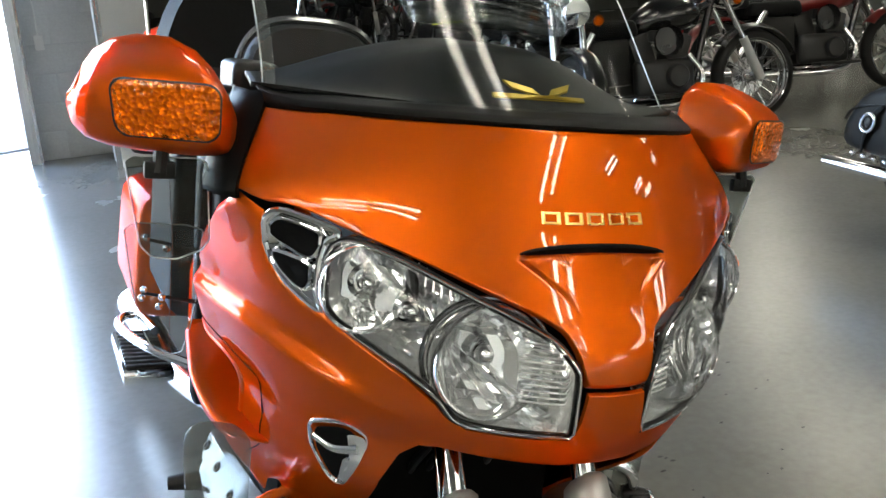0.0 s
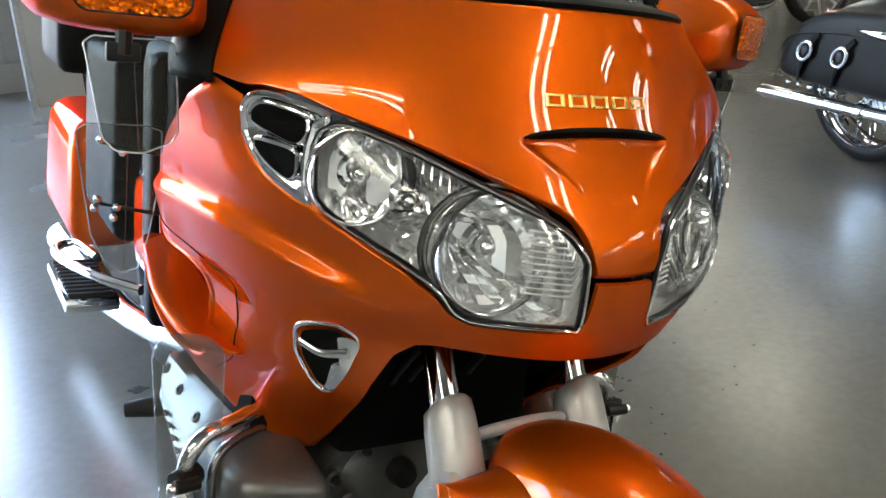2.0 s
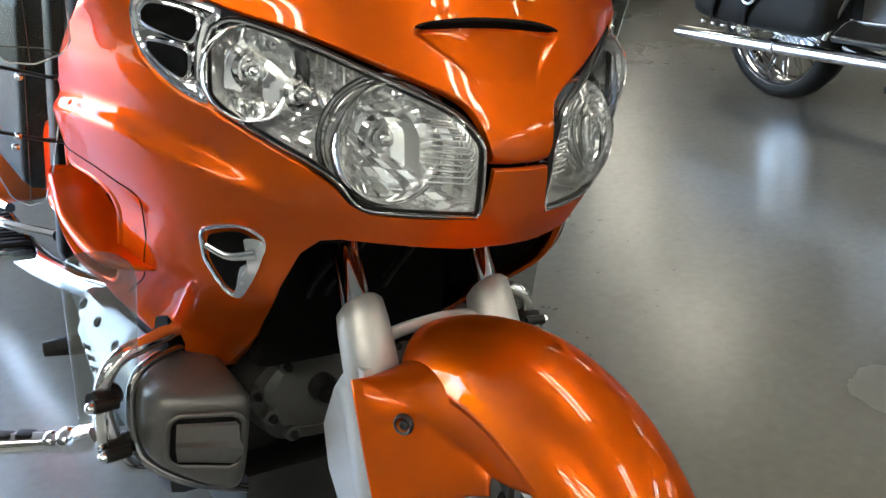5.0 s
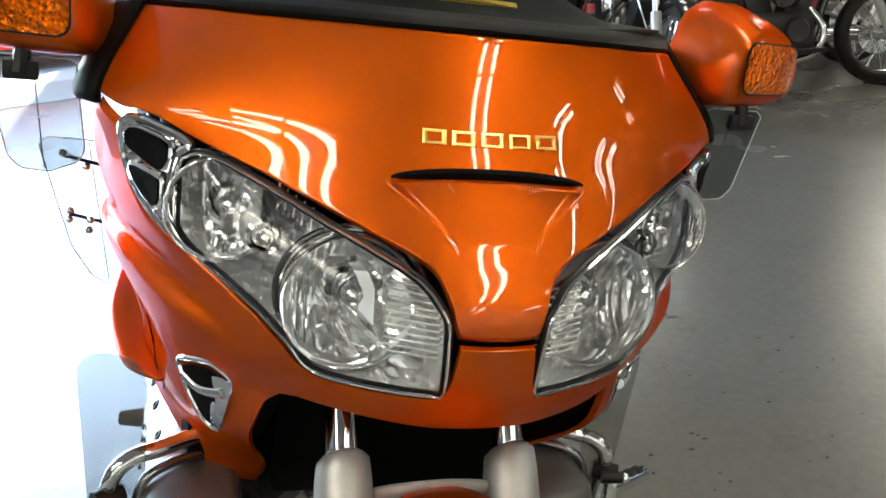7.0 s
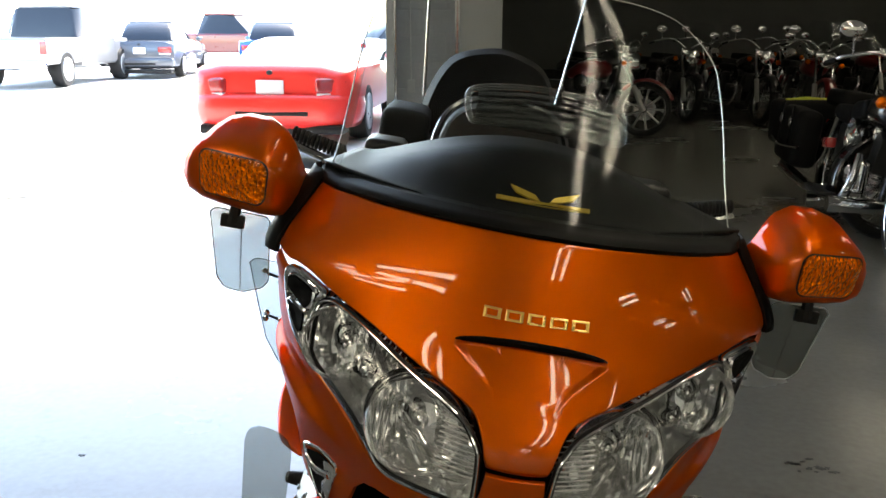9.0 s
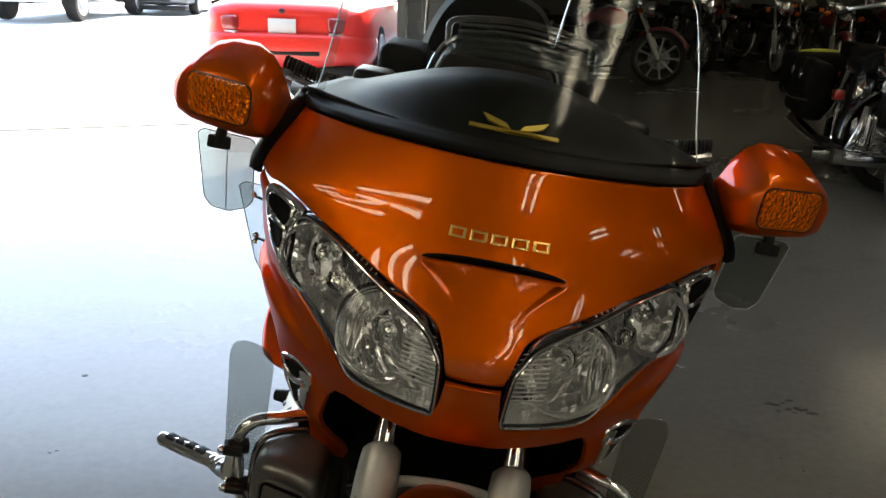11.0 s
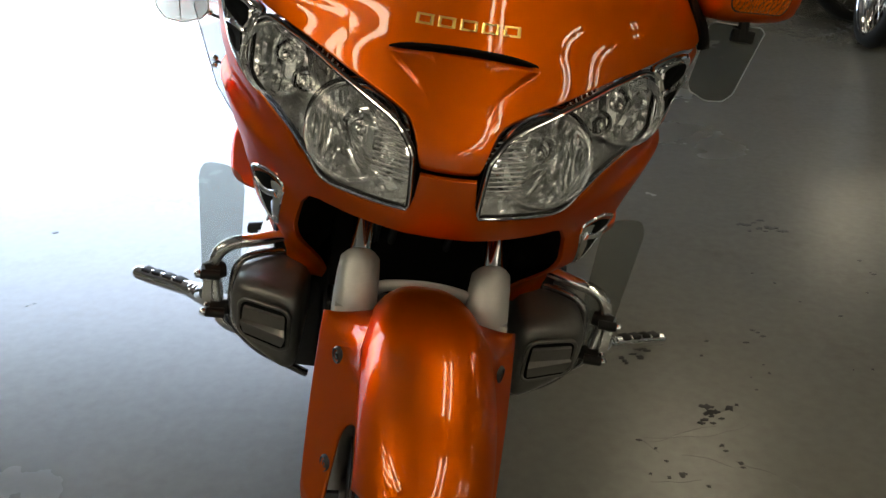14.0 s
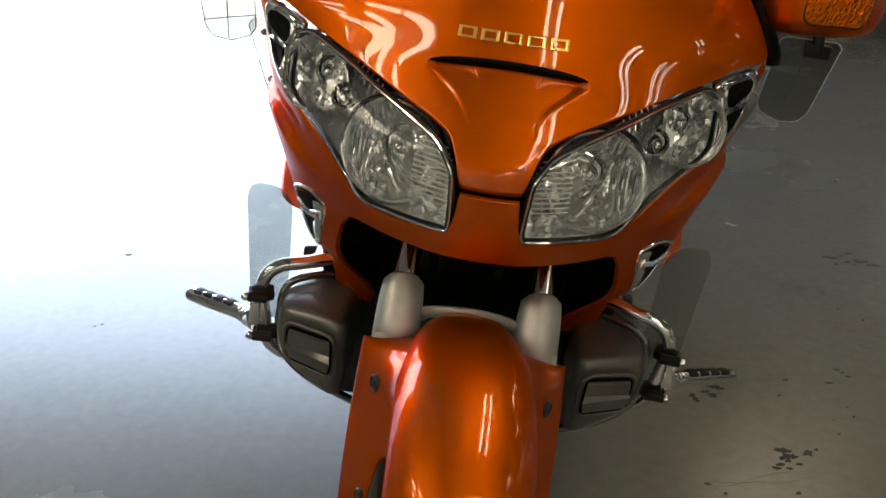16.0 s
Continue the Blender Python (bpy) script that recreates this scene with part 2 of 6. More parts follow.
def part(name, piece, mat, parent=None, label="", smooth=40.0, thick=0.0, outward=True):
    ob = new(name, mesh_of(name, piece, mat, smooth, outward))
    ob.parent = parent
    if label:
        ob["label"] = label
    if thick:
        mod = ob.modifiers.new("thickness", "SOLIDIFY")
        mod.thickness, mod.offset = thick, 0.0
    return ob


def thing(name, label, category, m=None, group="", kind=""):
    ob = new(name)
    if m is not None:
        ob.matrix_world = m
    return tagged(ob, label, category, group, kind)


def curve_through(points, n, closed=False):
    """n points along a smooth curve through the given ones, evenly spaced along it."""
    p = np.array(points, float)
    p = np.vstack([p[-1], p, p[0], p[1]]) if closed else np.vstack([2 * p[0] - p[1], p, 2 * p[-1] - p[-2]])
    out = []
    for a, b, c, d in zip(p, p[1:], p[2:], p[3:]):
        for t in np.linspace(0, 1, 24, endpoint=False):
            out.append(0.5 * (2 * b + (c - a) * t + (2 * a - 5 * b + 4 * c - d) * t * t + (3 * b - a - 3 * c + d) * t**3))
    out.append(p[-2])
    out = np.array(out)
    far = np.r_[0, np.cumsum(np.linalg.norm(np.diff(out, axis=0), axis=1))]
    at = np.linspace(0, far[-1], n + 1 if closed else n)[: n]
    return np.stack([np.interp(at, far, out[:, k]) for k in range(out.shape[1])], 1)


def tube(points, radius, n=12, steps=None, flat=1.0, cap=True):
    """A round bar along a smooth line; radius may vary along it; flat squeezes it sideways."""
    line = curve_through(points, steps or max(8, 5 * len(points)))
    radii = np.interp(np.linspace(0, 1, len(line)), np.linspace(0, 1, len(np.atleast_1d(radius))), np.atleast_1d(radius))
    verts, side = [], None
    for i, p in enumerate(line):
        way = Vector(line[min(i + 1, len(line) - 1)] - line[max(i - 1, 0)]).normalized()
        if side is None:
            side = way.orthogonal().normalized()
        side = (side - way * side.dot(way)).normalized()
        up = way.cross(side)
        for k in range(n):
            a = 2 * math.pi * k / n
            verts.append(tuple(Vector(p) + float(radii[i]) * (math.cos(a) * side + flat * math.sin(a) * up)))
    faces = grid(len(line), n, True)
    if cap:
        faces += [tuple(range(n)), tuple(range((len(line) - 1) * n, len(line) * n))]
    return verts, faces


def lathe(profile, n=32, axis="z"):
    """A turned form: profile of (radius, height)."""
    verts = []
    for r, h in profile:
        for k in range(n):
            a = 2 * math.pi * k / n
            x, y = r * math.cos(a), r * math.sin(a)
            verts.append({"z": (x, y, h), "x": (h, x, y), "y": (x, h, y)}[axis])
    return verts, grid(len(profile), n, True)


def rbox(lo, hi, bevel=0.01, segments=2, taper=1.0, taper_y=1.0):
    """A block with rounded edges; taper narrows its top."""
    bm = bmesh.new()
    bmesh.ops.create_cube(bm, size=1)
    lo, hi = Vector(lo), Vector(hi)
    for v in bm.verts:
        k, ky = (taper, taper_y) if v.co.z > 0 else (1, 1)
        v.co = Vector(((v.co.x * k + 0.5), (v.co.y * ky + 0.5), v.co.z + 0.5))
        v.co = lo + Vector((v.co.x * (hi.x - lo.x), v.co.y * (hi.y - lo.y), v.co.z * (hi.z - lo.z)))
    if bevel:
        bmesh.ops.bevel(bm, geom=bm.edges[:] , offset=bevel, segments=segments, affect="EDGES", profile=0.6)
    bm.verts.index_update()
    out = [tuple(v.co) for v in bm.verts], [tuple(v.index for v in f.verts) for f in bm.faces]
    bm.free()
    return out


def slab(outline, lo, hi, axis="x", inset=0.0):
    """A flat piece with the given outline (two coordinates), from lo to hi along the axis; inset slopes its rim on the hi side."""
    n = len(outline)
    o = np.array(outline, float)
    c = o.mean(0)
    small = c + (o - c) * (1 - inset)
    def put(q, h):
        return {"x": (h, q[0], q[1]), "y": (q[0], h, q[1]), "z": (q[0], q[1], h)}[axis]
    verts = [put(q, lo) for q in o] + [put(q, hi) for q in small]
    faces = grid(2, n, True) + [tuple(range(n)), tuple(range(n, 2 * n))]
    return verts, faces


def rounded(w, h, r, n=5, cx=0.0, cy=0.0):
    """The outline of a rounded rectangle."""
    out = []
    for sx, sy, a0 in ((1, 1, 0), (-1, 1, 90), (-1, -1, 180), (1, -1, 270)):
        for k in range(n):
            a = radians(a0 + 90 * k / (n - 1))
            out.append((cx + sx * (w / 2 - r) + r * math.cos(a), cy + sy * (h / 2 - r) + r * math.sin(a)))
    return out


def bolt(at, way, r=0.006, h=0.005):
    """A round socket bolt head."""
    m = Vector(way).to_track_quat("Z", "Y").to_matrix().to_4x4()
    return moved(lathe([(0.0, h * 0.4), (r * 0.45, h * 0.4), (r * 0.5, h), (r * 0.85, h), (r, h * 0.7), (r, -h)], 14), Matrix.Translation(at) @ m)


def straight(points, n):
    """n points along the straight sides of a closed outline."""
    p = np.vstack([points, points[:1]]).astype(float)
    far = np.r_[0, np.cumsum(np.linalg.norm(np.diff(p, axis=0), axis=1))]
    at = np.linspace(0, far[-1], n + 1)[:n]
    return np.stack([np.interp(at, far, p[:, k]) for k in range(p.shape[1])], 1)

# ---- setting ----
def tiled_box(name, lo, hi, mat, label, category):
    return tagged(part(name, rbox(lo, hi, 0), mat, smooth=0), label, category, kind="structure")


ROOM_H = 4.15
DOOR_TOP = 3.45
DOOR_Y = 6.35
slabs = joined(rbox((-9, -9, -.013), (13, 6.9, .137), 0), rbox((.19, 6.9, -.013), (13, 18, .137), 0))
floor = tagged(part("floor", slabs, FLOOR, smooth=0), "sealed glossy grey concrete floor with dark scuffs", "floor", kind="structure")
floor.location = (0, 0, -.137)
tagged(part("ground", ([(-500, 5.9, -.16), (-500, 1500, -.16), (600, 1500, -.16), (600, 5.9, -.16), (-500, 5.9, -.012), (600, 5.9, -.012), (600, 1500, -.012), (-500, 1500, -.012)],
                       [(0, 1, 2, 3), (4, 5, 6, 7), (0, 3, 5, 4), (1, 7, 6, 2)]), APRON, smooth=0), "pale sunlit concrete yard", "ground", kind="structure")
strip_v = [(-9.0, 3.45), (-3.32, 5.90), (-2.12, 6.43), (-0.43, 7.10), (-0.43, 8.35), (-2.49, 7.40), (-3.70, 6.74), (-9.0, 4.35)]
tagged(part("threshold", slab(strip_v, -.05, .005, "z"), STRIP, smooth=0), "grey concrete strip at the garage door", "threshold", kind="structure")
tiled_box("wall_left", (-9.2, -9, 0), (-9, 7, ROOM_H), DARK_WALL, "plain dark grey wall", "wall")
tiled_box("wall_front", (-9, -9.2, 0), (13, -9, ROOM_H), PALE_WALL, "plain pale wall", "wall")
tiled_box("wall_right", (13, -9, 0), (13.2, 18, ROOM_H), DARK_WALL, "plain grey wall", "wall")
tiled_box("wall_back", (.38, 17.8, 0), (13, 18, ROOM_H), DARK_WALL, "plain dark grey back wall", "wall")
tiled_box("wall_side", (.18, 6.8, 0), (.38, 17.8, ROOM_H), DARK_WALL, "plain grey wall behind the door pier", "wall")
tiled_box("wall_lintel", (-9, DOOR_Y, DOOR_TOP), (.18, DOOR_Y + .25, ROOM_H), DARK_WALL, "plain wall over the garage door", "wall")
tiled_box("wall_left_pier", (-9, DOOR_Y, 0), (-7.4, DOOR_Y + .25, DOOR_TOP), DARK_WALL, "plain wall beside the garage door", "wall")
tagged(part("ceiling", joined(rbox((-9.2, -9.2, ROOM_H), (13.2, 6.6, ROOM_H + .2), 0), rbox((.18, 6.6, ROOM_H), (13.2, 18.2, ROOM_H + .2), 0)), CEILING, smooth=0), "grey painted ceiling", "ceiling", kind="structure")
# pier of painted blocks beside the door, with a steel jamb
pier = tiled_box("wall_pier", (-.40, 6.42, 0), (.20, 6.80, DOOR_TOP), MORTAR, "grey painted block pier beside the garage door", "wall")
block_a = mesh_of("block", rbox((-.196, -.02, -.096), (.196, .02, .096), .006), BLOCK)
block_b = mesh_of("block", rbox((-.094, -.02, -.096), (.094, .02, .096), .006), BLOCK)
for r in range(17):
    row = ((-.20, block_a), (.102, block_b)) if r % 2 else ((-.30, block_b), (.002, block_a))
    for x, me in row:
        b = new("block", me)
        b.parent = pier
        b.matrix_world = pose(x, 6.436 + .0008 * ((r * 7) % 3), .105 + .202 * r)
jamb = thing("door_jamb", "light grey steel garage door jamb beside the opening", "jamb", kind="structure")
part("rail", joined(rbox((-.47, 6.30, 0), (-.41, 6.42, DOOR_TOP), .004), rbox((-.43, 6.27, 0), (-.40, 6.31, DOOR_TOP), .003)), STEEL_PAINT, jamb, "steel jamb")
part("door_track", joined(rbox((-.405, 6.25, .02), (-.385, 6.33, DOOR_TOP), .003)), WORN_CHROME, jamb, "galvanised door track")
column = thing("column", "light grey painted steel column", "column", kind="structure")
part("shaft", rbox((.075, 5.75, 0), (.40, 6.10, ROOM_H), .012), STEEL_PAINT, column, "painted steel shaft")
part("corner_strip", rbox((.062, 5.738, 0), (.098, 5.765, ROOM_H), .004), WORN_CHROME, column, "metal corner strip")
outlet = thing("wall_outlet", "small grey switch box with a cable on the block pier", "switch box")
part("box", rbox((-.31, 6.375, .78), (-.25, 6.395, .88), .006), STEEL_PAINT, outlet)
part("cable", tube([(-.28, 6.385, .87), (-.285, 6.388, 1.5), (-.28, 6.388, 2.4)], .006, 6, 12), STEEL_PAINT, outlet)

# fluorescent fittings in rows on the ceiling
light_a = thing("ceiling_light", "white ceiling fitting with two lit strips", "ceiling light", pose(0, 0, 0), group="ceiling lights")
part("tray", rbox((-.36, -.62, -.05), (.36, .62, 0), .01), WHITE_CARD, light_a, "white metal tray")
for s in (-1, 1):
    part("lit_strip", rbox((s * .23 - .058, -.60, -.085), (s * .23 + .058, .60, -.052), .012, 2), TUBE, light_a, "lit fluorescent strip")
    for e in (-.61, .61):
        part("end_cap", rbox((s * .23 - .09, e - .008, -.09), (s * .23 + .09, e + .008, -.045), .003), WHITE_CARD, light_a, "white end cap")
# (x, y, turn): two fittings end to end at each place
spots = [(2.2, -3.2, 0), (-2.65, -2.4, 44), (-4.2, -2.12, 63), (1.9, .8, 0),
         (-2.4, -7.4, 0), (2.2, -7.4, 0), (6.6, -7.4, 0), (-6.8, -4.6, 0)]
places = [pose(x, y, ROOM_H, 0, 0, turn) @ pose(0, k, 0) for x, y, turn in spots for k in (-.65, .65)]
# single fittings; the one at (8.6, 8.4) is added to brighten the back
places += [pose(x, y, ROOM_H, 0, 0, turn) for x, y, turn in ((-4.9, -.9, 55), (8.6, 8.4, 0), (9.4, .1, 80), (11.9, -.6, 80), (2.3, 5.3, 0), (6.0, 10.8, 0), (7.0, 5.6, 0), (10.7, 5.6, 0), (10.7, 10.9, 0), (6.4, -3.6, -28), (10.3, -3.9, -30), (12.2, -3.7, -30))]
light_a.matrix_world = places[0]
for m in places[1:]:
    copy_thing(light_a, m)

# dark marks on the floor: clusters of small flecks, and hairline cracks
rng = random.Random(7)
CRACK = surface("crack filled with dirt", (.085, .082, .074), .35, vary=.25, scale=60, spec=.45)


def fleck(x, y, r, mat, name="floor_stain", label="small dark stain on the concrete floor"):
    ph = rng.random() * 6
    o = [(x + r * (1 + .45 * math.sin(5 * k + ph)) * math.cos(k * .57), y + r * .7 * (1 + .4 * math.cos(3 * k + ph)) * math.sin(k * .57)) for k in range(11)]
    tagged(part(name, slab(o, .0002, .0010, "z"), mat, smooth=0), label, "stain", group="floor stains")


for x, y, r, spread, count in ((-1.077, 1.604, .010, .008, 2), (-.96, 1.12, .007, .02, 2), (1.13, 1.57, .011, .06, 12), (.588, .814, .011, .045, 8), (.708, .578, .011, .045, 9), (-.145, 1.554, .018, .03, 4), (.62, .42, .006, .10, 12), (.95, .75, .005, .25, 14), (1.3, 1.1, .005, .3, 12)):
    for n in range(count):
        fleck(x + rng.uniform(-1, 1) * spread, y + rng.uniform(-1, 1) * spread * .8, r * rng.uniform(.5, 1.25), GREY_SPOT)
for x0, y0, way, length in ((.535, .50, 6, .24), (.545, .485, 6, .16), (.60, .44, -8, .10), (.70, .42, -62, .14), (.53, .50, -75, .06), (.52, .36, 12, .10)):
    line, a, p = [], radians(way), Vector((x0, y0, .0006))
    for n in range(9):
        line.append(tuple(p))
        a += rng.uniform(-.3, .3)
        p = p + Vector((math.cos(a), math.sin(a), 0)) * (length / 8)
    tagged(part("floor_crack", tube(line, [.0002, .0004, .0003, .0004, .0002], 6, 30, .4), CRACK), "hairline crack in the concrete floor", "crack", group="floor cracks")

# ---- the orange touring motorcycle ----
# Built upright in plan units, nose towards -y, then leaned onto its side stand.
LEAN = 9.39
bike = thing("touring_motorcycle", "orange pearl touring motorcycle with chrome trim leaning on its side stand", "motorcycle",
             pose(0, 0, 0, 0, LEAN, 0) @ Matrix.Diagonal((K, K, K, 1)))

# The skin of the fairing: radius round a vertical axis behind the nose, smooth between a few stations (x, y, z).
AXIS_Y = 0.62
NOSE = [(0, .118, .962), (0, .060, .845), (0, .020, .78), (0, -.006, .722), (0, .002, .672), (0, .02, .635), (.15, .165, .96), (.29, .331, .949),
        (.322, .255, .866), (.06, .083, .88), (.084, .071, .845), (.033, 0, .722), (.048, .006, .754), (.297, .208, .854), (.241, .152, .842),
        (.254, .151, .762), (.209, .111, .731), (.164, .061, .694), (.139, .054, .671), (.037, .007, .671)]
FLANK = [(.174, .117, .625), (.199, .151, .628), (.244, .198, .628), (.211, .189, .559), (.154, .337, .409), (.209, .367, .406), (.226, .378, .452),
         (.269, .301, .62), (.305, .559, .676), (.299, .623, .574), (.269, .471, .484), (.325, .302, .82), (.285, .36, .636), (.31, .60, .85)]


def skin_weights(stations):
    at, far = [], []
    for x, y, z in stations:
        a = math.degrees(math.atan2(x, AXIS_Y - y)) / 90
        for s in ((1, -1) if x > 0 else (1,)):
            at.append((s * a, z / 0.35))
            far.append(math.hypot(x, AXIS_Y - y))
    at = np.array(at)
    n = len(at)
    d = ((at[:, None] - at[None]) ** 2).sum(-1)
    a = np.zeros((n + 3, n + 3))
    a[:n, :n] = np.where(d > 0, d * np.log(d + 1e-12) / 2, 0) + 8e-4 * np.eye(n)
    a[:n, n:] = np.c_[np.ones(n), at]
    a[n:, :n] = a[:n, n:].T
    return at, np.linalg.solve(a, np.r_[far, 0, 0, 0])


SKIN_AT, SKIN_W = skin_weights(NOSE + FLANK)


# the crest of the cheek on each flank: (angle, z)
CREST = [(15, .655), (20, .668), (24.7, .682), (30, .695), (36, .708), (41.5, .716), (50, .716), (65, .704), (90, .68)]


def relief(angle, z):
    """The cheek that bulges round the side scoop, with a hollow between its crest and the lamp."""
    a = np.abs(angle)
    d = z - np.interp(a, [p[0] for p in CREST], [p[1] for p in CREST])
    ease = np.clip((a - 17) / 14, 0, 1)
    ease = ease * ease * (3 - 2 * ease)
    above = .012 * np.exp(-(d / .017) ** 2) - .010 * (1 - np.exp(-(d / .017) ** 2)) * np.exp(-(d / .045) ** 2)
    below = .012 * np.exp(-(d / .085) ** 2)
    tuck = np.clip((a - 60) / 26, 0, 1)
    return ease * np.where(d > 0, above, below) - .024 * tuck * tuck * (3 - 2 * tuck)


def skin(angle, z, out=0.0):
    """Points of the skin at angles (degrees from the nose) and heights, moved outwards by out."""
    angle, z = np.asarray(angle, float).ravel(), np.asarray(z, float).ravel()
    q = np.c_[angle / 90, z / 0.35]
    d = ((q[:, None] - SKIN_AT[None]) ** 2).sum(-1)
    r = np.where(d > 0, d * np.log(d + 1e-12) / 2, 0) @ SKIN_W[:-3] + np.c_[np.ones(len(q)), q] @ SKIN_W[-3:] + out + relief(angle, z)
    a = np.radians(angle)
    return np.c_[r * np.sin(a), AXIS_Y - r * np.cos(a), z]


def patch(outline, n, rings, out, shrink=1.0):
    """A filled piece of skin inside an outline (angle, z): rings run in to its middle; out(k) with k from 0 at the rim to 1."""
    rim = curve_through(outline, n, True)
    mid = rim.mean(0)
    verts = []
    for k in np.linspace(0, 1, rings):
        q = mid + (rim - mid) * (1 - k * shrink)
        verts.append(skin(q[:, 0], q[:, 1], out(k)))
    faces = grid(rings, n, True)
    if shrink < 1:
        faces.append(tuple(range((rings - 1) * n, rings * n)))
    return [tuple(p) for v in verts for p in v], faces


def ribbon(outline, out, r, n=90, flat=1.0):
    """A bead that follows an outline on the skin."""
    rim = curve_through(outline, n, True)
    p = skin(rim[:, 0], rim[:, 1], out)
    return tube(np.vstack([p, p[:1]]), r, 8, n + 1, flat, cap=False)


def two_sided(name, piece, mat, parent=bike, label="", **more):
    """The piece on both sides of the motorcycle; returns the two."""
    return [part(name, p, mat, parent, label, **more) for p in (piece, flipped(piece))]


# upper cowl, from the lamps up to the windscreen
COWL_LOW = [(0, .7235), (1.6, .7235), (3.2, .7255), (3.5, .736), (4.2, .758), (5.6, .777), (10, .7965), (19, .8275), (26.5, .846), (31, .858), (34.6, .862), (37, .861), (41.3, .866)]
COWL_TOP = [(0, .962), (6, .962), (14, .960), (22, .957), (30, .955), (36.5, .951), (42.6, .949)]
cowl_low, cowl_top = curve_through(COWL_LOW, 121), curve_through(COWL_TOP, 121)


def scoop_depth(angle, z):
    """The wedge pressed into the cowl under the intake slot; the lip above it stays proud."""
    slot = 0.8515 - 0.0062 * (angle / 8.7) ** 2
    foot = 0.798
    k = np.clip((z - foot) / (slot - .009 - foot), 0, 1)
    edge = 3.6 + 5.4 * k
    inside = np.clip((edge - np.abs(angle)) / 0.9, 0, 1)
    inside = inside * inside * (3 - 2 * inside)
    lip = np.clip((slot - .001 - z) / .008, 0, 1)
    return np.where(z > foot, -0.009 * k * inside * lip, 0.0)


def cowl_half():
    verts = []
    rows = 150
    for k in np.linspace(0, 1, rows):
        q = cowl_low + (cowl_top - cowl_low) * k
        roll = -0.010 * max(0, (0.035 - k) / 0.035) ** 2 - 0.006 * max(0, (k - 0.97) / 0.03) ** 2
        verts += [tuple(p) for p in skin(q[:, 0], q[:, 1], roll + scoop_depth(q[:, 0], q[:, 1]))]
    return verts, grid(rows, 121)


half = cowl_half()
whole = joined(half, flipped(half))
cowl = part("upper_cowl", whole, ORANGE, bike, "glossy orange pearl painted nose cowl", smooth=50)
bm = bmesh.new()
bm.from_mesh(cowl.data)
bmesh.ops.remove_doubles(bm, verts=bm.verts, dist=1e-5)
bmesh.ops.recalc_face_normals(bm, faces=bm.faces)
bm.to_mesh(cowl.data)
bm.free()
cowl.data.shade_smooth()
cowl.data.set_sharp_from_angle(angle=radians(38))
# intake slot: a thin dark mouth with tapered ends
a = np.linspace(-8.9, 8.9, 41)
mid, tall = 0.8495 - 0.0062 * (a / 8.7) ** 2, 0.0052 * np.sqrt(np.clip(1 - (a / 9.0) ** 4, 0.02, 1))
slot_v = np.concatenate([skin(a, mid + tall * s, o) for s, o in ((1, .0012), (.4, .0016), (-.6, -.004), (-1, -.010))])
part("intake_slot", ([tuple(p) for p in slot_v], grid(4, 41)), MATT_BLACK, cowl, "black intake slot", thick=0.002)
# gold maker's mark: five plain hollow squares in a row
for i in range(5):
    c = -5.3 + 10.6 * (i / 4)
    rows = []
    for o, grow in ((-.0005, 1.0), (.0018, 1.0), (.0026, .88), (.0026, .74), (.0018, .64), (-.0005, .62)):
        q = [(c + u * 1.06 * grow, .8773 + v * .0056 * grow) for u, v in ((-1, -1), (0, -1), (1, -1), (1, 0), (1, 1), (0, 1), (-1, 1), (-1, 0))]
        rows += [tuple(p) for p in skin([a for a, z in q], [z for a, z in q], o)]
    part("badge_frame", (rows, grid(6, 8, True)), GOLD, cowl, "raised gold badge frame", smooth=0)

# lamp and side vent outlines, and the dark seal behind them
LAMP = [(28.8, .817), (28.3, .829), (27, .837), (25.3, .838), (22.1, .831), (18.7, .821), (14.5, .805), (10.1, .788), (6.7, .772), (5.2, .759), (4.2, .742), (3.7, .724),
        (3.6, .702), (3.7, .680), (4.4, .674), (8.5, .675), (13.3, .677), (14.9, .685), (16.2, .701), (19, .719), (22.6, .735), (26.7, .755), (28.2, .768), (28.9, .786)]
VENT = [(36.9, .838), (36.3, .850), (34.6, .856), (31, .852), (27.6, .8435), (28.9, .832), (29.5, .806), (29.5, .786), (28.9, .766), (31.1, .773), (33.8, .787), (35.9, .805), (36.8, .822)]
VENT_UP = [(35.8, .832), (35.4, .844), (33.9, .848), (29.9, .839), (30.5, .818), (33.3, .823)]
VENT_LOW = [(35.4, .812), (32.9, .812), (30.8, .807), (31.0, .785), (32.8, .789), (34.7, .801)]


def seal_piece():
    return joined(ribbon(LAMP, -0.004, 0.0040), ribbon(VENT, -0.004, 0.0040))


two_sided("lamp_seal", seal_piece(), BLACK, label="black rubber seal round the lamp", outward=True)

lens_piece = patch(LAMP, 110, 14, lambda k: 0.001 + 0.010 * math.sin(k * math.pi / 2))


def tub_piece():
    """The lamp's back: walls that run in, and a floor with steps."""
    rim = curve_through(LAMP, 110, True)
    mid = rim.mean(0)
    rows = []
    chip = random.Random(11)
    for s, o in ((1.0, -.002), (0.975, -.010), (0.95, -.022), (0.90, -.034), (0.82, -.040), (0.74, -.046), (0.66, -.042), (0.56, -.046), (0.45, -.048), (0.36, -.054), (0.2, -.058), (0.02, -.058)):
        q = mid + (rim - mid) * s
        step = np.array([chip.uniform(-1, 1) for n in range(28)])[np.arange(110) // 4 % 28]
        rows.append(skin(q[:, 0], q[:, 1], o + (.0045 * step if s < .96 else 0)))
    return [tuple(p) for r in rows for p in r], grid(len(rows), 110, True)


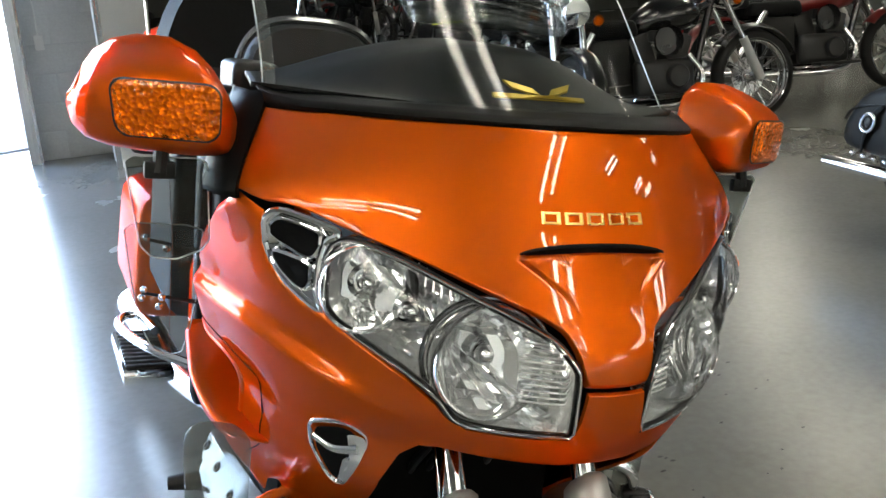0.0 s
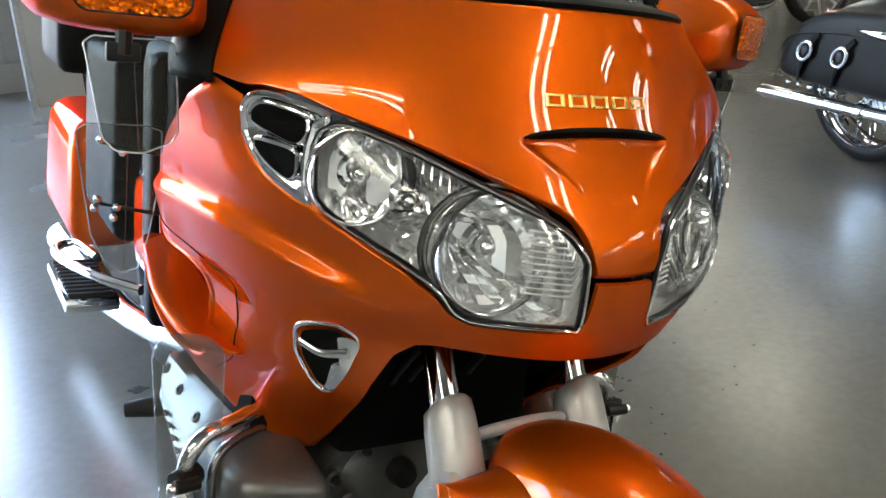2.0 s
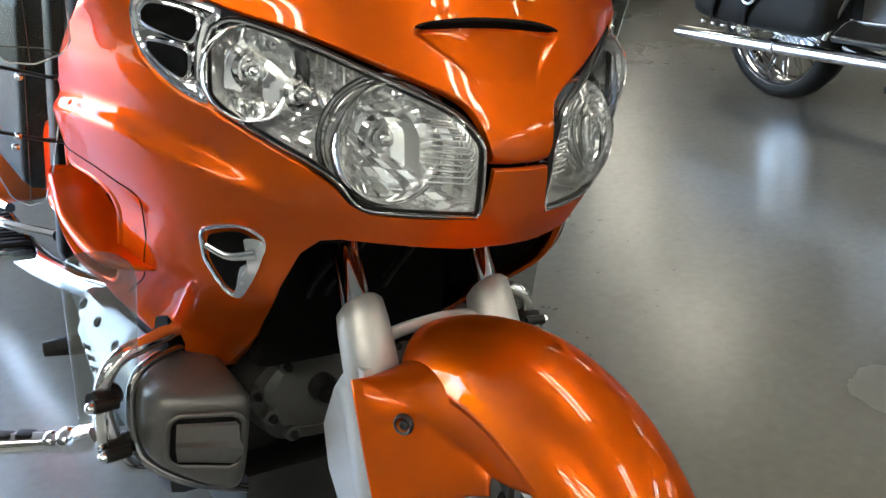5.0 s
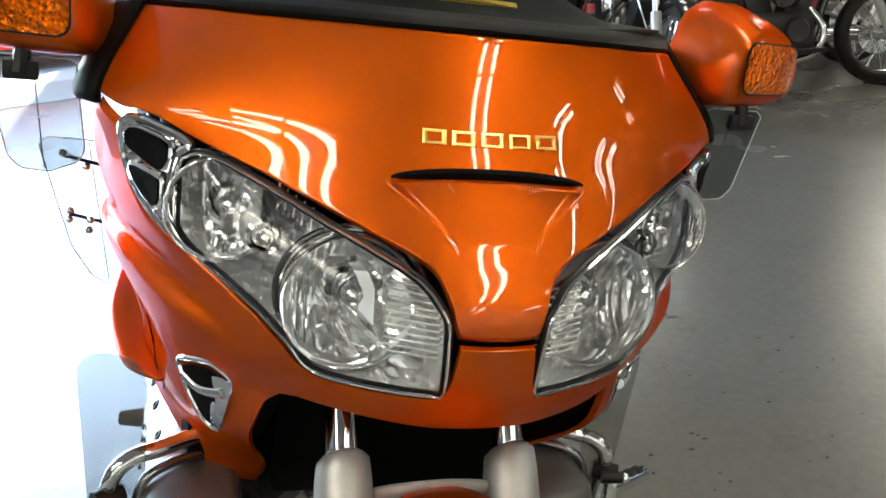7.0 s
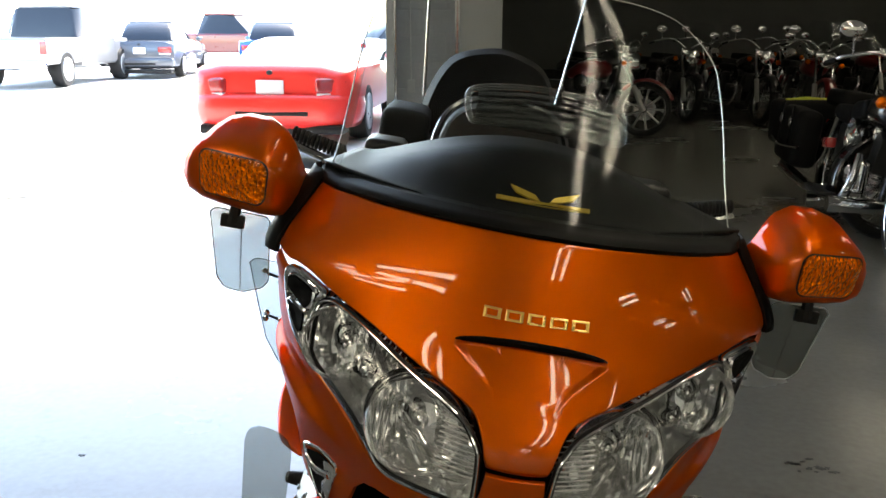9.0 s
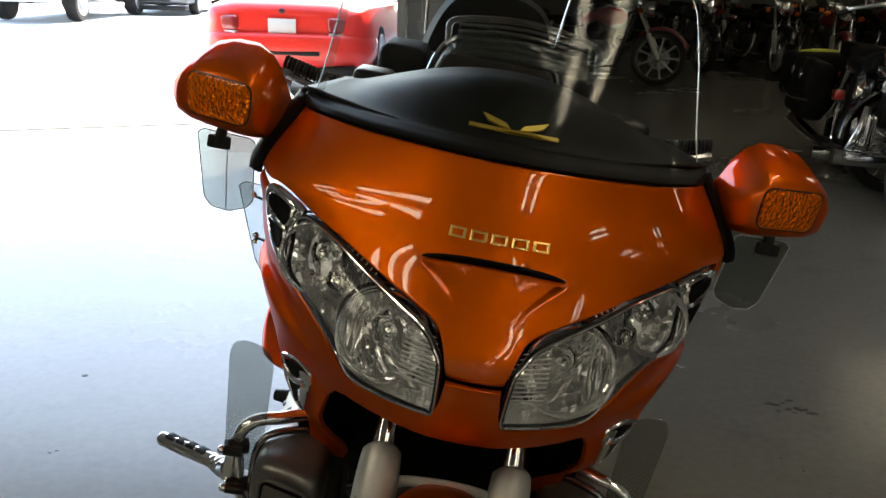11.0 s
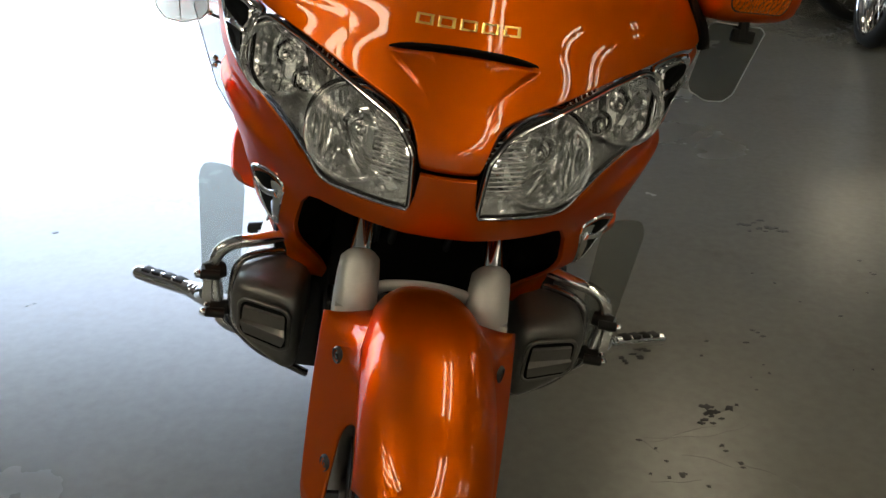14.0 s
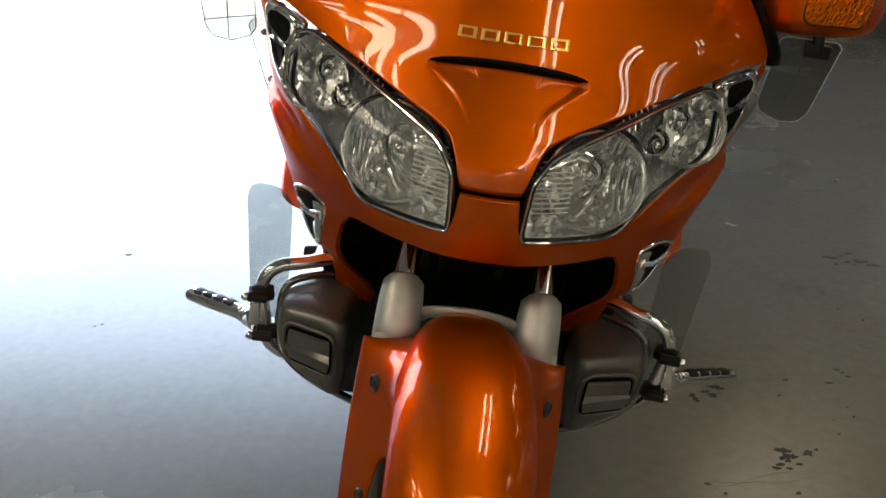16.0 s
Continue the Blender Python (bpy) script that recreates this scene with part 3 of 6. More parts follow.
def bowl_piece(angle, z, r, depth, deep, flutes):
    """A round reflector that faces ahead: a bright rim, and a hollow broken into upright flutes."""
    c = skin([angle], [z], -deep)[0]
    prof = [(1.07, -.35), (1.06, .10), (1.03, .16), (1.0, .12), (0.97, 0.0), (0.95, -.40)]
    ring = [(c[0] + q * r * math.cos(2 * math.pi * k / 64), c[1] - h * depth, c[2] + q * r * math.sin(2 * math.pi * k / 64)) for q, h in prof for k in range(64)]
    cols, rows, disc = flutes * 8 + 1, 26, []
    for v in np.linspace(-1, 1, rows):
        for x in np.linspace(-.955, .955, cols):
            z = v * math.sqrt(.965 ** 2 - x * x)
            q = x * x + z * z
            shift = .5 if z > .28 else 0.0
            step = .0009 * math.sin(9.1 * math.floor(x / 1.91 * flutes + shift) + 3.3 * shift)
            wave = .0017 * abs(math.sin(math.pi * (x / 1.91 * flutes + shift)))
            disc.append((c[0] + x * r, c[1] + (.30 + .62 * (1 - q)) * depth + wave + step, c[2] + z * r))
    verts, faces = joined((ring, grid(6, 64, True)), (disc, grid(rows, cols)))
    m = Matrix.Translation(c) @ Matrix.Rotation(radians(angle * 0.5), 4, "Z") @ Matrix.Rotation(radians(-6), 4, "X") @ Matrix.Translation(-Vector(c))
    return moved((verts, faces), m)


def lamp_rib(a0, a1, z0, z1, out, r):
    """One moulded rib on the lamp's back, from one place of the skin to another."""
    return tube(skin(np.linspace(a0, a1, 4), np.linspace(z0, z1, 4), out), r, 6, 8, .6)


def ball(c, r, n=14, stretch=(1, 1, 1)):
    prof = [(math.sin(math.pi * i / 8) + 1e-4, -math.cos(math.pi * i / 8)) for i in range(9)]
    v, f = lathe(prof, n)
    return [(c[0] + r * x * stretch[0], c[1] + r * y * stretch[1], c[2] + r * z * stretch[2]) for x, y, z in v], f


for side in (1, -1):
    turn_side = (lambda p: p) if side > 0 else flipped
    lamp = part("headlight", turn_side(lens_piece), LENS, bike, "large clear headlight lens with chrome reflectors", smooth=60)
    lamp.visible_shadow = False
    part("lamp_housing", turn_side(tub_piece()), HOUSING, lamp, "faceted bright lamp housing", smooth=12)
    low = part("reflector", turn_side(bowl_piece(11.4, .738, .055, .055, .026, 13)), BOWL, lamp, "round fluted main reflector", smooth=30)
    high = part("reflector", turn_side(bowl_piece(24.4, .792, .043, .050, .016, 9)), BOWL, lamp, "round fluted high beam reflector", smooth=30)
    for ang, z, r, deep in ((11.4, .738, .012, .055), (24.4, .792, .010, .042), (19.4, .777, .009, .024)):
        c = skin([ang], [z], -deep)[0]
        part("bulb", turn_side(joined(ball(c, r, 12, (1, 1.5, 1)), moved(lathe([(r * 1.5, 0), (r * 1.9, .004), (r * 1.3, .008)], 18, "y"), Matrix.Translation(c)))), CHROME, lamp, "small silvered bulb")
    for k in range(11):
        h = .702 + .0058 * k
        part("reflector_rib", turn_side(lamp_rib(3.9 + max(0, (h - .74) * 55), 8.6 - max(0, (h - .735) * 10), h, h + .003, -.020, .0009)), LAMP_RIB, lamp, "fine bright moulded rib")
    for k in range(6):
        u = 14.6 + .85 * k
        part("reflector_rib", turn_side(lamp_rib(u, u - .1, .783 + .0045 * k, .803 + .0038 * k, -.026, .0011)), LAMP_RIB, lamp, "fine bright moulded rib")
    for u, z, r in ((11.4, .738, .0615), (24.4, .792, .0485)):
        c = skin([u], [z], -.040)[0]
        ring = [(c[0] + r * math.cos(a), c[1] + .3 * r * math.cos(a), c[2] + r * math.sin(a)) for a in np.linspace(0, 2 * math.pi, 40)]
        part("reflector_gap", turn_side(tube(ring, .003, 8, 60)), DARK_CHROME, lamp, "dark gap round the reflector")
    wedge = [(20.2, .815), (19.0, .812), (18.6, .800), (18.8, .786), (17.9, .776), (18.2, .768), (19.5, .774), (20.4, .785), (20.0, .80)]
    part("dark_divider", turn_side(patch(wedge, 36, 4, lambda k: -.020 - .006 * k)), DARK_CHROME, lamp, "dark divider between the two reflectors")
    edge = [(a * 1.0, z) for a, z in LAMP]
    part("lens_rim", turn_side(ribbon(edge, 0.0, 0.0016)), CHROME, lamp, "thin bright lens rim")
    # chrome side vent
    vent = part("side_vent", turn_side(joined(ribbon(VENT, -0.001, 0.0042), ribbon(VENT_UP, -0.002, 0.0042, 60), ribbon(VENT_LOW, -0.002, 0.0042, 60))), CHROME, bike, "chrome framed fairing vent")
    part("vent_frame", turn_side(patch(VENT, 80, 5, lambda k: 0.001 - 0.010 * k, 0.55)), CHROME, vent, "chrome vent surround")
    for o in (VENT_UP, VENT_LOW):
        part("vent_mouth", turn_side(patch(o, 48, 5, lambda k: 0.004 - 0.003 * k)), MATT_BLACK, vent, "black vent mouth")

# lower fairing: from under the lamps round to the flanks
PAIRS = [((0, .7215), (0, .634)), ((3.0, .7215), (2.6, .634)), ((3.3, .690), (3.6, .634)), ((3.9, .671), (4.5, .635)), ((8.5, .671), (8, .637)), ((13.4, .673), (12.9, .639)),
         ((15.2, .682), (15.4, .639)), ((16.6, .698), (17.2, .634)), ((19.3, .716), (19.0, .614)), ((22.8, .732), (20.8, .570)), ((26.9, .752), (22.2, .510)), ((28.7, .763), (23.4, .460)),
         ((31.2, .771), (25.3, .423)), ((34, .785), (28.6, .394)), ((36.2, .803), (33.6, .390)), ((37.4, .822), (38, .404)), ((37.2, .852), (43, .415)),
         ((41.3, .864), (54, .446)), ((47, .838), (66, .462)), ((53, .797), (79, .488)), ((60, .751), (87, .515)), ((72, .732), (91, .545)), ((88, .71), (93, .60))]
SCOOP = [(86, .640), (78.9, .638), (65, .635), (57.1, .634), (52.5, .628), (50, .618), (49, .601), (49.7, .578), (51.1, .555), (53.1, .53), (54.9, .511), (57.5, .494), (62.6, .487), (71, .496), (79, .526), (86, .555), (91, .585), (90, .62)]
GAP = [(80, .664), (67.6, .66), (58.5, .658), (51.3, .654), (45.7, .647), (42.1, .643), (40.6, .633), (40.3, .614), (40.8, .59), (42.2, .562), (43.5, .535), (45.9, .516), (52.3, .484)]

def inside_of(angle, z, outline):
    hit = np.zeros(len(angle), bool)
    o = curve_through(outline, 60, True)
    for (a0, z0), (a1, z1) in zip(o, np.roll(o, -1, 0)):
        cross = (z0 > z) != (z1 > z)
        hit ^= cross & (angle < (a1 - a0) * (z - z0) / (z1 - z0 + 1e-12) + a0)
    return hit


def flank_half():
    sub, rows = 22, 120
    t = np.linspace(0, len(PAIRS) - 1, (len(PAIRS) - 1) * sub + 1)
    top = np.stack([np.interp(t, range(len(PAIRS)), [p[0][k] for p in PAIRS]) for k in (0, 1)], 1)
    low = np.stack([np.interp(t, range(len(PAIRS)), [p[1][k] for p in PAIRS]) for k in (0, 1)], 1)
    verts, qs = [], []
    for k in np.linspace(0, 1, rows):
        q = top + (low - top) * k
        roll = -0.008 * max(0, (k - 0.96) / 0.04) ** 2 - 0.005 * max(0, (0.02 - k) / 0.02)
        verts += [tuple(p) for p in skin(q[:, 0], q[:, 1], roll)]
        qs.append(q)
    qs = np.concatenate(qs)
    mid = np.array(SCOOP).mean(0)
    gone = inside_of(qs[:, 0], qs[:, 1], [tuple(mid + (np.array(p) - mid) * 1.015) for p in SCOOP])
    faces = [f for f in grid(rows, len(t)) if not any(gone[i] for i in f)]
    return verts, faces


half = flank_half()
fairing = part("lower_fairing", joined(half, flipped(half)), ORANGE, bike, "glossy orange lower fairing with side scoops", smooth=50)
bm = bmesh.new()
bm.from_mesh(fairing.data)
bmesh.ops.remove_doubles(bm, verts=bm.verts, dist=1e-5)
bmesh.ops.delete(bm, geom=[v for v in bm.verts if not v.link_faces], context="VERTS")
bmesh.ops.recalc_face_normals(bm, faces=bm.faces)
bm.to_mesh(fairing.data)
bm.free()
fairing.data.shade_smooth()
SMALL_VENT = [(30.1, .621), (29.2, .633), (25.3, .641), (22.8, .626), (23.2, .606), (24.3, .580), (25.5, .555), (27, .555), (28.8, .577), (30, .598)]
for side in (1, -1):
    turn_side = (lambda p: p) if side > 0 else flipped
    # scoop: rolled rim, walls and a black sheet standing in for the throat's shade
    rim = curve_through(SCOOP, 80, True)
    mid = rim.mean(0)
    rows = [skin(*(mid + (rim - mid) * s).T, o) for s, o in ((1.10, -.0004), (1.07, .0014), (1.03, .0024), (1.0, .0004), (0.985, -.005), (0.96, -.02), (0.94, -.04), (0.92, -.060))]
    scoop = part("air_scoop", turn_side(([tuple(p) for r in rows for p in r], grid(8, 80, True))), ORANGE, fairing, "orange scoop walls", smooth=60)
    throat = [tuple(mid + (np.array(p) - mid) * .93) for p in SCOOP]
    part("scoop_shade", turn_side(patch(throat, 60, 5, lambda k: -0.058 - .02 * k)), MATT_BLACK, scoop, "black sheet for the shade deep in the scoop")
    gap = curve_through(GAP, 60)
    part("panel_gap", turn_side(tube(skin(gap[:, 0], gap[:, 1], .0002), .0009, 6, 80)), MATT_BLACK, fairing, "thin dark gap round the scoop panel")
    # blade: sweeps back from a slender tip in front of the scoop
    lip_line = curve_through([(.258, .312, .548), (.276, .336, .545), (.296, .368, .545), (.309, .42, .552), (.316, .48, .567), (.313, .53, .578), (.305, .60, .590)], 36)
    root = lip_line * np.array((.83, 1, 1)) + np.array((0, .012, .014)) * np.linspace(.35, 1, 36)[:, None]
    thin = np.interp(np.linspace(0, 1, 36), [0, .12, .35, 1], [.25, .6, 1, .9])[:, None]
    blade = []
    for k, lift in ((0, .010), (.35, .009), (.7, .008), (.90, .0075), (.97, .0055), (1.0, .0), (.97, -.0055), (.90, -.008), (.6, -.012), (0, -.014)):
        blade += [tuple(p) for p in (root + (lip_line + np.array((.006, 0, 0)) - root) * k + np.array((0, 0, lift)) * thin)]
    tip = tuple(range(0, 36 * 10, 36))
    part("scoop_fin", turn_side((blade, grid(10, 36) + [tip])), ORANGE, fairing, "orange blade across the scoop", smooth=60)
    # the upright wall behind the blade, open in front as the scoop's throat
    behind = root[22:] + np.array((.001, 0, .006))
    wall = np.concatenate([behind + np.array((-.016 * k, 0, .062 * k)) for k in (0, .35, .7, 1)] + [behind + np.array((-.05, 0, .062))])
    part("scoop_wall", turn_side(([tuple(p) for p in wall], grid(5, len(behind)))), ORANGE, fairing, "orange wall inside the scoop", smooth=60, thick=.002)
    # lower lip of the scoop, under the blade
    under = curve_through([(.304, .62, .600), (.307, .60, .566), (.306, .56, .533), (.291, .53, .498), (.272, .48, .486), (.262, .44, .494), (.258, .41, .508)], 40)
    lip = np.concatenate([under + np.array(d) for d in ((-.070, 0, .006), (-.025, 0, .002), (-.005, 0, .003), (0, 0, 0), (-.003, 0, -.010), (-.018, .004, -.024), (-.05, .01, -.034))])
    part("scoop_lip", turn_side(([tuple(p) for p in lip], grid(7, 40))), ORANGE, fairing, "orange lower lip of the scoop", smooth=60)
    # small chrome vent
    sv = part("small_vent", turn_side(joined(ribbon(SMALL_VENT, 0.001, 0.0028, 60), patch(SMALL_VENT, 60, 4, lambda k: 0.002 - 0.008 * k, 0.3))), CHROME, bike, "small chrome fairing vent")
    part("vent_lip", turn_side(patch([(25.1, .625), (22.9, .624), (23.3, .597), (24.9, .563), (26.4, .551), (25.9, .572), (25.5, .592), (24.2, .604)], 40, 4, lambda k: .0045 + .002 * k)), CHROME, sv, "broad chrome lip of the vent", smooth=60)
    inner = [(26.6 + (a - 26.6) * .8, .602 + (z - .602) * .82) for a, z in SMALL_VENT]
    part("vent_mouth", turn_side(patch(inner, 40, 4, lambda k: 0.0035 - 0.002 * k)), MATT_BLACK, sv, "black mesh mouth")
    part("vent_bar", turn_side(tube(skin([29.5, 26.8, 23.6], [.612, .604, .611], .003), [.0045, .0055, .0065], 10, 14)), CHROME, sv, "chrome cross bar")
# dark lining behind the lamps and under the nose
part("fairing_lining", joined(rbox((-.20, .16, .60), (.20, .42, .84), .03), rbox((-.14, .30, .40), (.14, .5, .64), .02)), MATT_BLACK, bike, "black inner lining")
for s in (1, -1):
    lining = skin(np.repeat(np.linspace(13, 36, 14), 8), np.tile(np.linspace(.44, .655, 8), 14), -.022)
    lining[:, 2] = np.maximum(lining[:, 2], np.repeat(np.interp(np.linspace(13, 36, 14), [13, 18, 21, 24, 30, 36], [.650, .642, .60, .50, .445, .44]), 8))
    piece = ([tuple(p) for p in lining], grid(14, 8))
    part("fairing_lining", piece if s > 0 else flipped(piece), MATT_BLACK, bike, "black inner lining", thick=.004)
part("inner_shroud", joined(rbox((-.235, .36, .40), (.235, .56, .68), .03)), MATT_BLACK, bike, "black shroud behind the fork")

# ---- screen and dashboard ----
EDGE_H, EDGE_X, EDGE_Y = (0, .039, .078, .110, .155, .190, .230, .300), (.282, .273, .272, .275, .276, .272, .264, .245), (.318, .336, .381, .420, .458, .487, .528, .610)

EDGE_WIDE, EDGE_BACK = np.polyfit(EDGE_H, EDGE_X, 3), np.polyfit(EDGE_H, EDGE_Y, 3)


def screen_point(u, v):
    """u across from -1 to 1, v up from the base; the side edges rise steeply and then lean back."""
    h = (0.30 - .065 * abs(u) ** 5) * v
    base = skin([45 * u], [0.958 - 0.012 * u * u], -0.012)[0]
    x = base[0] / .282 * np.polyval(EDGE_WIDE, h)
    mid = base[1] + 2.2 * h - 2.6 * h * h
    side = base[1] - .318 + np.polyval(EDGE_BACK, h)
    k = abs(u) ** 2.0
    return (x, mid + (side - mid) * k, base[2] + h)


us, vs = np.linspace(-1, 1, 65), np.linspace(0, 1, 33)
screen = part("windscreen", ([screen_point(u, v) for v in vs for u in us], grid(33, 65)), SCREEN, bike, "clear tall windscreen", smooth=60)
screen.visible_shadow = False
rim_line = [screen_point(-1, v) for v in np.linspace(0, 1, 10)] + [screen_point(u, 1) for u in np.linspace(-.9, .9, 12)] + [screen_point(1, v) for v in np.linspace(1, 0, 10)]
part("screen_edge", tube(rim_line, .0011, 8, 90), surface("polished screen edge", (0.62, 0.65, 0.65), 0.12, metal=0.35, vary=0.1), screen, "bright polished screen edge")
strip = []
for v in np.linspace(0, 1, 24):
    p = np.array(screen_point(-1, v))
    strip += [tuple(p + np.array((dx, dy, dz))) for dx, dy, dz in ((-.001, .001, 0), (.004, -.003, .001), (.008, -.006, .002), (.012, -.009, .003))]
flange = part("screen_flange", (strip, grid(24, 4)), FLANGE, screen, "hazy thick edge of the screen", smooth=60, thick=.002)
flange.visible_shadow = False
band = []
for o, dz, dy in ((-.001, -.002, 0), (.0015, .002, .002), (.001, .006, .009), (0, .007, .022), (0, .010, .040), (0, .011, .060)):
    a = np.linspace(-44, 44, 61)
    p = skin(a, np.interp(np.abs(a), [0, 14, 30, 44], [.962, .960, .955, .949]), o)
    ear = np.clip((np.abs(a) - 34) / 10, 0, 1) ** 2
    p[:, 2] += dz + .010 * ear * min(1, dy / .009)
    p[:, 1] += dy * (1 - .35 * ear)
    band += [tuple(q) for q in p]
part("screen_trim", (band, grid(6, 61)), TRIM, bike, "black rubber trim at the screen's foot", smooth=60, thick=.003)


def on_dome(x, v):
    """A place on the dashboard's cover: a low hood with flat shoulders."""
    u = float(np.clip(x / .30, -1, 1))
    b = skin([44 * u], [0.965], -0.02)[0]
    crown = max(0.0, 1 - (abs(u) / .80) ** 2) ** 1.3
    rise = math.sin(math.pi / 2 * min(1, max(0, v - .06) / .58) ** 1.25)
    return Vector((x, b[1] + .012 + 0.30 * v * (1 - .35 * u * u), b[2] + .003 + .066 * crown * rise))


dome = [tuple(on_dome(.292 * u * (1 - .12 * v), v)) for v in np.linspace(0, 1, 21) for u in np.linspace(-1, 1, 45)]
part("dashboard", (dome, grid(21, 45)), DASH, bike, "charcoal moulded dashboard cover", smooth=60, thick=.006)


# the gold wing mark stands on the inside of the screen's foot: plain bars
def mark(points, name="wing_bar"):
    front = [(x, y, z) for x, y, z in points]
    back = [(x, y + .001, z - .002) for x, y, z in points]
    n = len(points)
    part(name, (front + back, grid(2, n, True) + [tuple(range(n)), tuple(range(n, 2 * n))]), GOLD_FILM, bike, "gold film mark on the screen's foot", smooth=0)


def mark_at(x, h):
    return tuple(on_dome(x, 0.157) + Vector((0, .85 * h, .005 + .80 * h)))


mark([mark_at(x, .0) for x in np.linspace(-.059, .058, 13)] + [mark_at(x, .005) for x in np.linspace(.058, -.059, 13)])
mark([mark_at(-.006, .006), mark_at(-.012, .013), mark_at(-.043, .022), mark_at(-.036, .013), mark_at(-.02, .008)])
mark([mark_at(.006, .006), mark_at(.012, .013), mark_at(.043, .022), mark_at(.036, .013), mark_at(.02, .008)])
# clear plastic louvre in the screen's middle
LOUVRE_AT = Matrix.Translation((0, .372, 1.078)) @ Matrix.Rotation(radians(-35), 4, "X")
LOUVRE = clear("clear louvre plastic", (0.74, 0.76, 0.76), 1.45, .04, .5, .05)
hoop = [(-.10, 0, -.025), (-.108, 0, 0), (-.098, 0, .027), (0, -.012, .034), (.098, 0, .027), (.108, 0, 0), (.10, 0, -.025), (0, -.012, -.022), (-.10, 0, -.025)]
louvre = part("screen_vent", moved(tube(hoop, .0046, 12, 90), LOUVRE_AT), LOUVRE, bike, "clear plastic louvred screen vent", smooth=60)
for h in (-.012, 0.0, .012, .022):
    part("slat", moved(tube([(-.096, .005, h), (0, -.007, h + .004), (.096, .005, h)], .0042, 10, 24, .5), LOUVRE_AT), LOUVRE, louvre, "clear plastic slat", smooth=60)
part("vent_back", moved(rbox((-.095, .012, -.02), (.095, .015, .03), .0012, 1), LOUVRE_AT), clear("smoked vent plate", (0.45, 0.47, 0.47), 1.4, .05, .12, .03), louvre, "smoked plate behind the slats")

PANE_EDGE = surface("polished acrylic edge", (0.60, 0.63, 0.63), 0.15, metal=0.3, vary=0.1)

# ---- mirrors with amber turn signals ----
def mirror_shell():
    """Sections from the neck at the cowl out to the tip: (x, front, back, foot, top)."""
    secs = [(.312, .316, .345, .905, .938), (.318, .294, .356, .899, .952), (.327, .272, .372, .896, .968), (.338, .258, .392, .894, .985), (.353, .252, .410, .893, 1.000), (.376, .265, .424, .892, 1.011),
            (.406, .280, .430, .893, 1.011), (.430, .293, .430, .896, 1.004), (.448, .312, .424, .902, .990), (.459, .336, .412, .914, .972), (.463, .360, .395, .930, .953)]
    dense = np.array([np.interp(np.linspace(0, 10, 31), range(11), [q[k] for q in secs]) for k in range(5)]).T
    verts, n = [], 40
    for x, f, b, lo, hi in dense:
        cy, cz, ry, rz = (f + b) / 2, (lo + hi) / 2, (b - f) / 2, (hi - lo) / 2
        for k in range(n):
            a = 2 * math.pi * k / n
            c, s = math.cos(a), math.sin(a)
            e = .60
            u, w = math.copysign(abs(c) ** e, c), math.copysign(abs(s) ** e, s)
            back = .075 * max(0, w - .30) ** 2 / .49 * (.55 - .45 * u)
            verts.append((x + .13 * max(0, x - .33) - .012 * max(0, w) * (x - .30) / .15, cy + ry * u + back, cz + rz * w))
    return verts, grid(31, n, True) + [tuple(range(n)), tuple(range(30 * n, 31 * n))]


def facing(x, y, z, w, h, r, push):
    """A rounded pane on the mirror's front, bowed a little; its outer top corner leans out."""
    o = [(u * (1 - .16 * (.5 - v / h)) if u > 0 else u, v) for u, v in rounded(w, h, r, 6)]
    verts = [(x + u, y + .50 * u - push, z + v - .02 * u) for u, v in o] + [(x + u * .8, y + .50 * u * .8 - push - .003, z + v * .8 - .016 * u) for u, v in o] + [(x, y - push - .005, z)]
    n = len(o)
    return verts, grid(2, n, True) + [(n + i, n + (i + 1) % n, 2 * n) for i in range(n)]


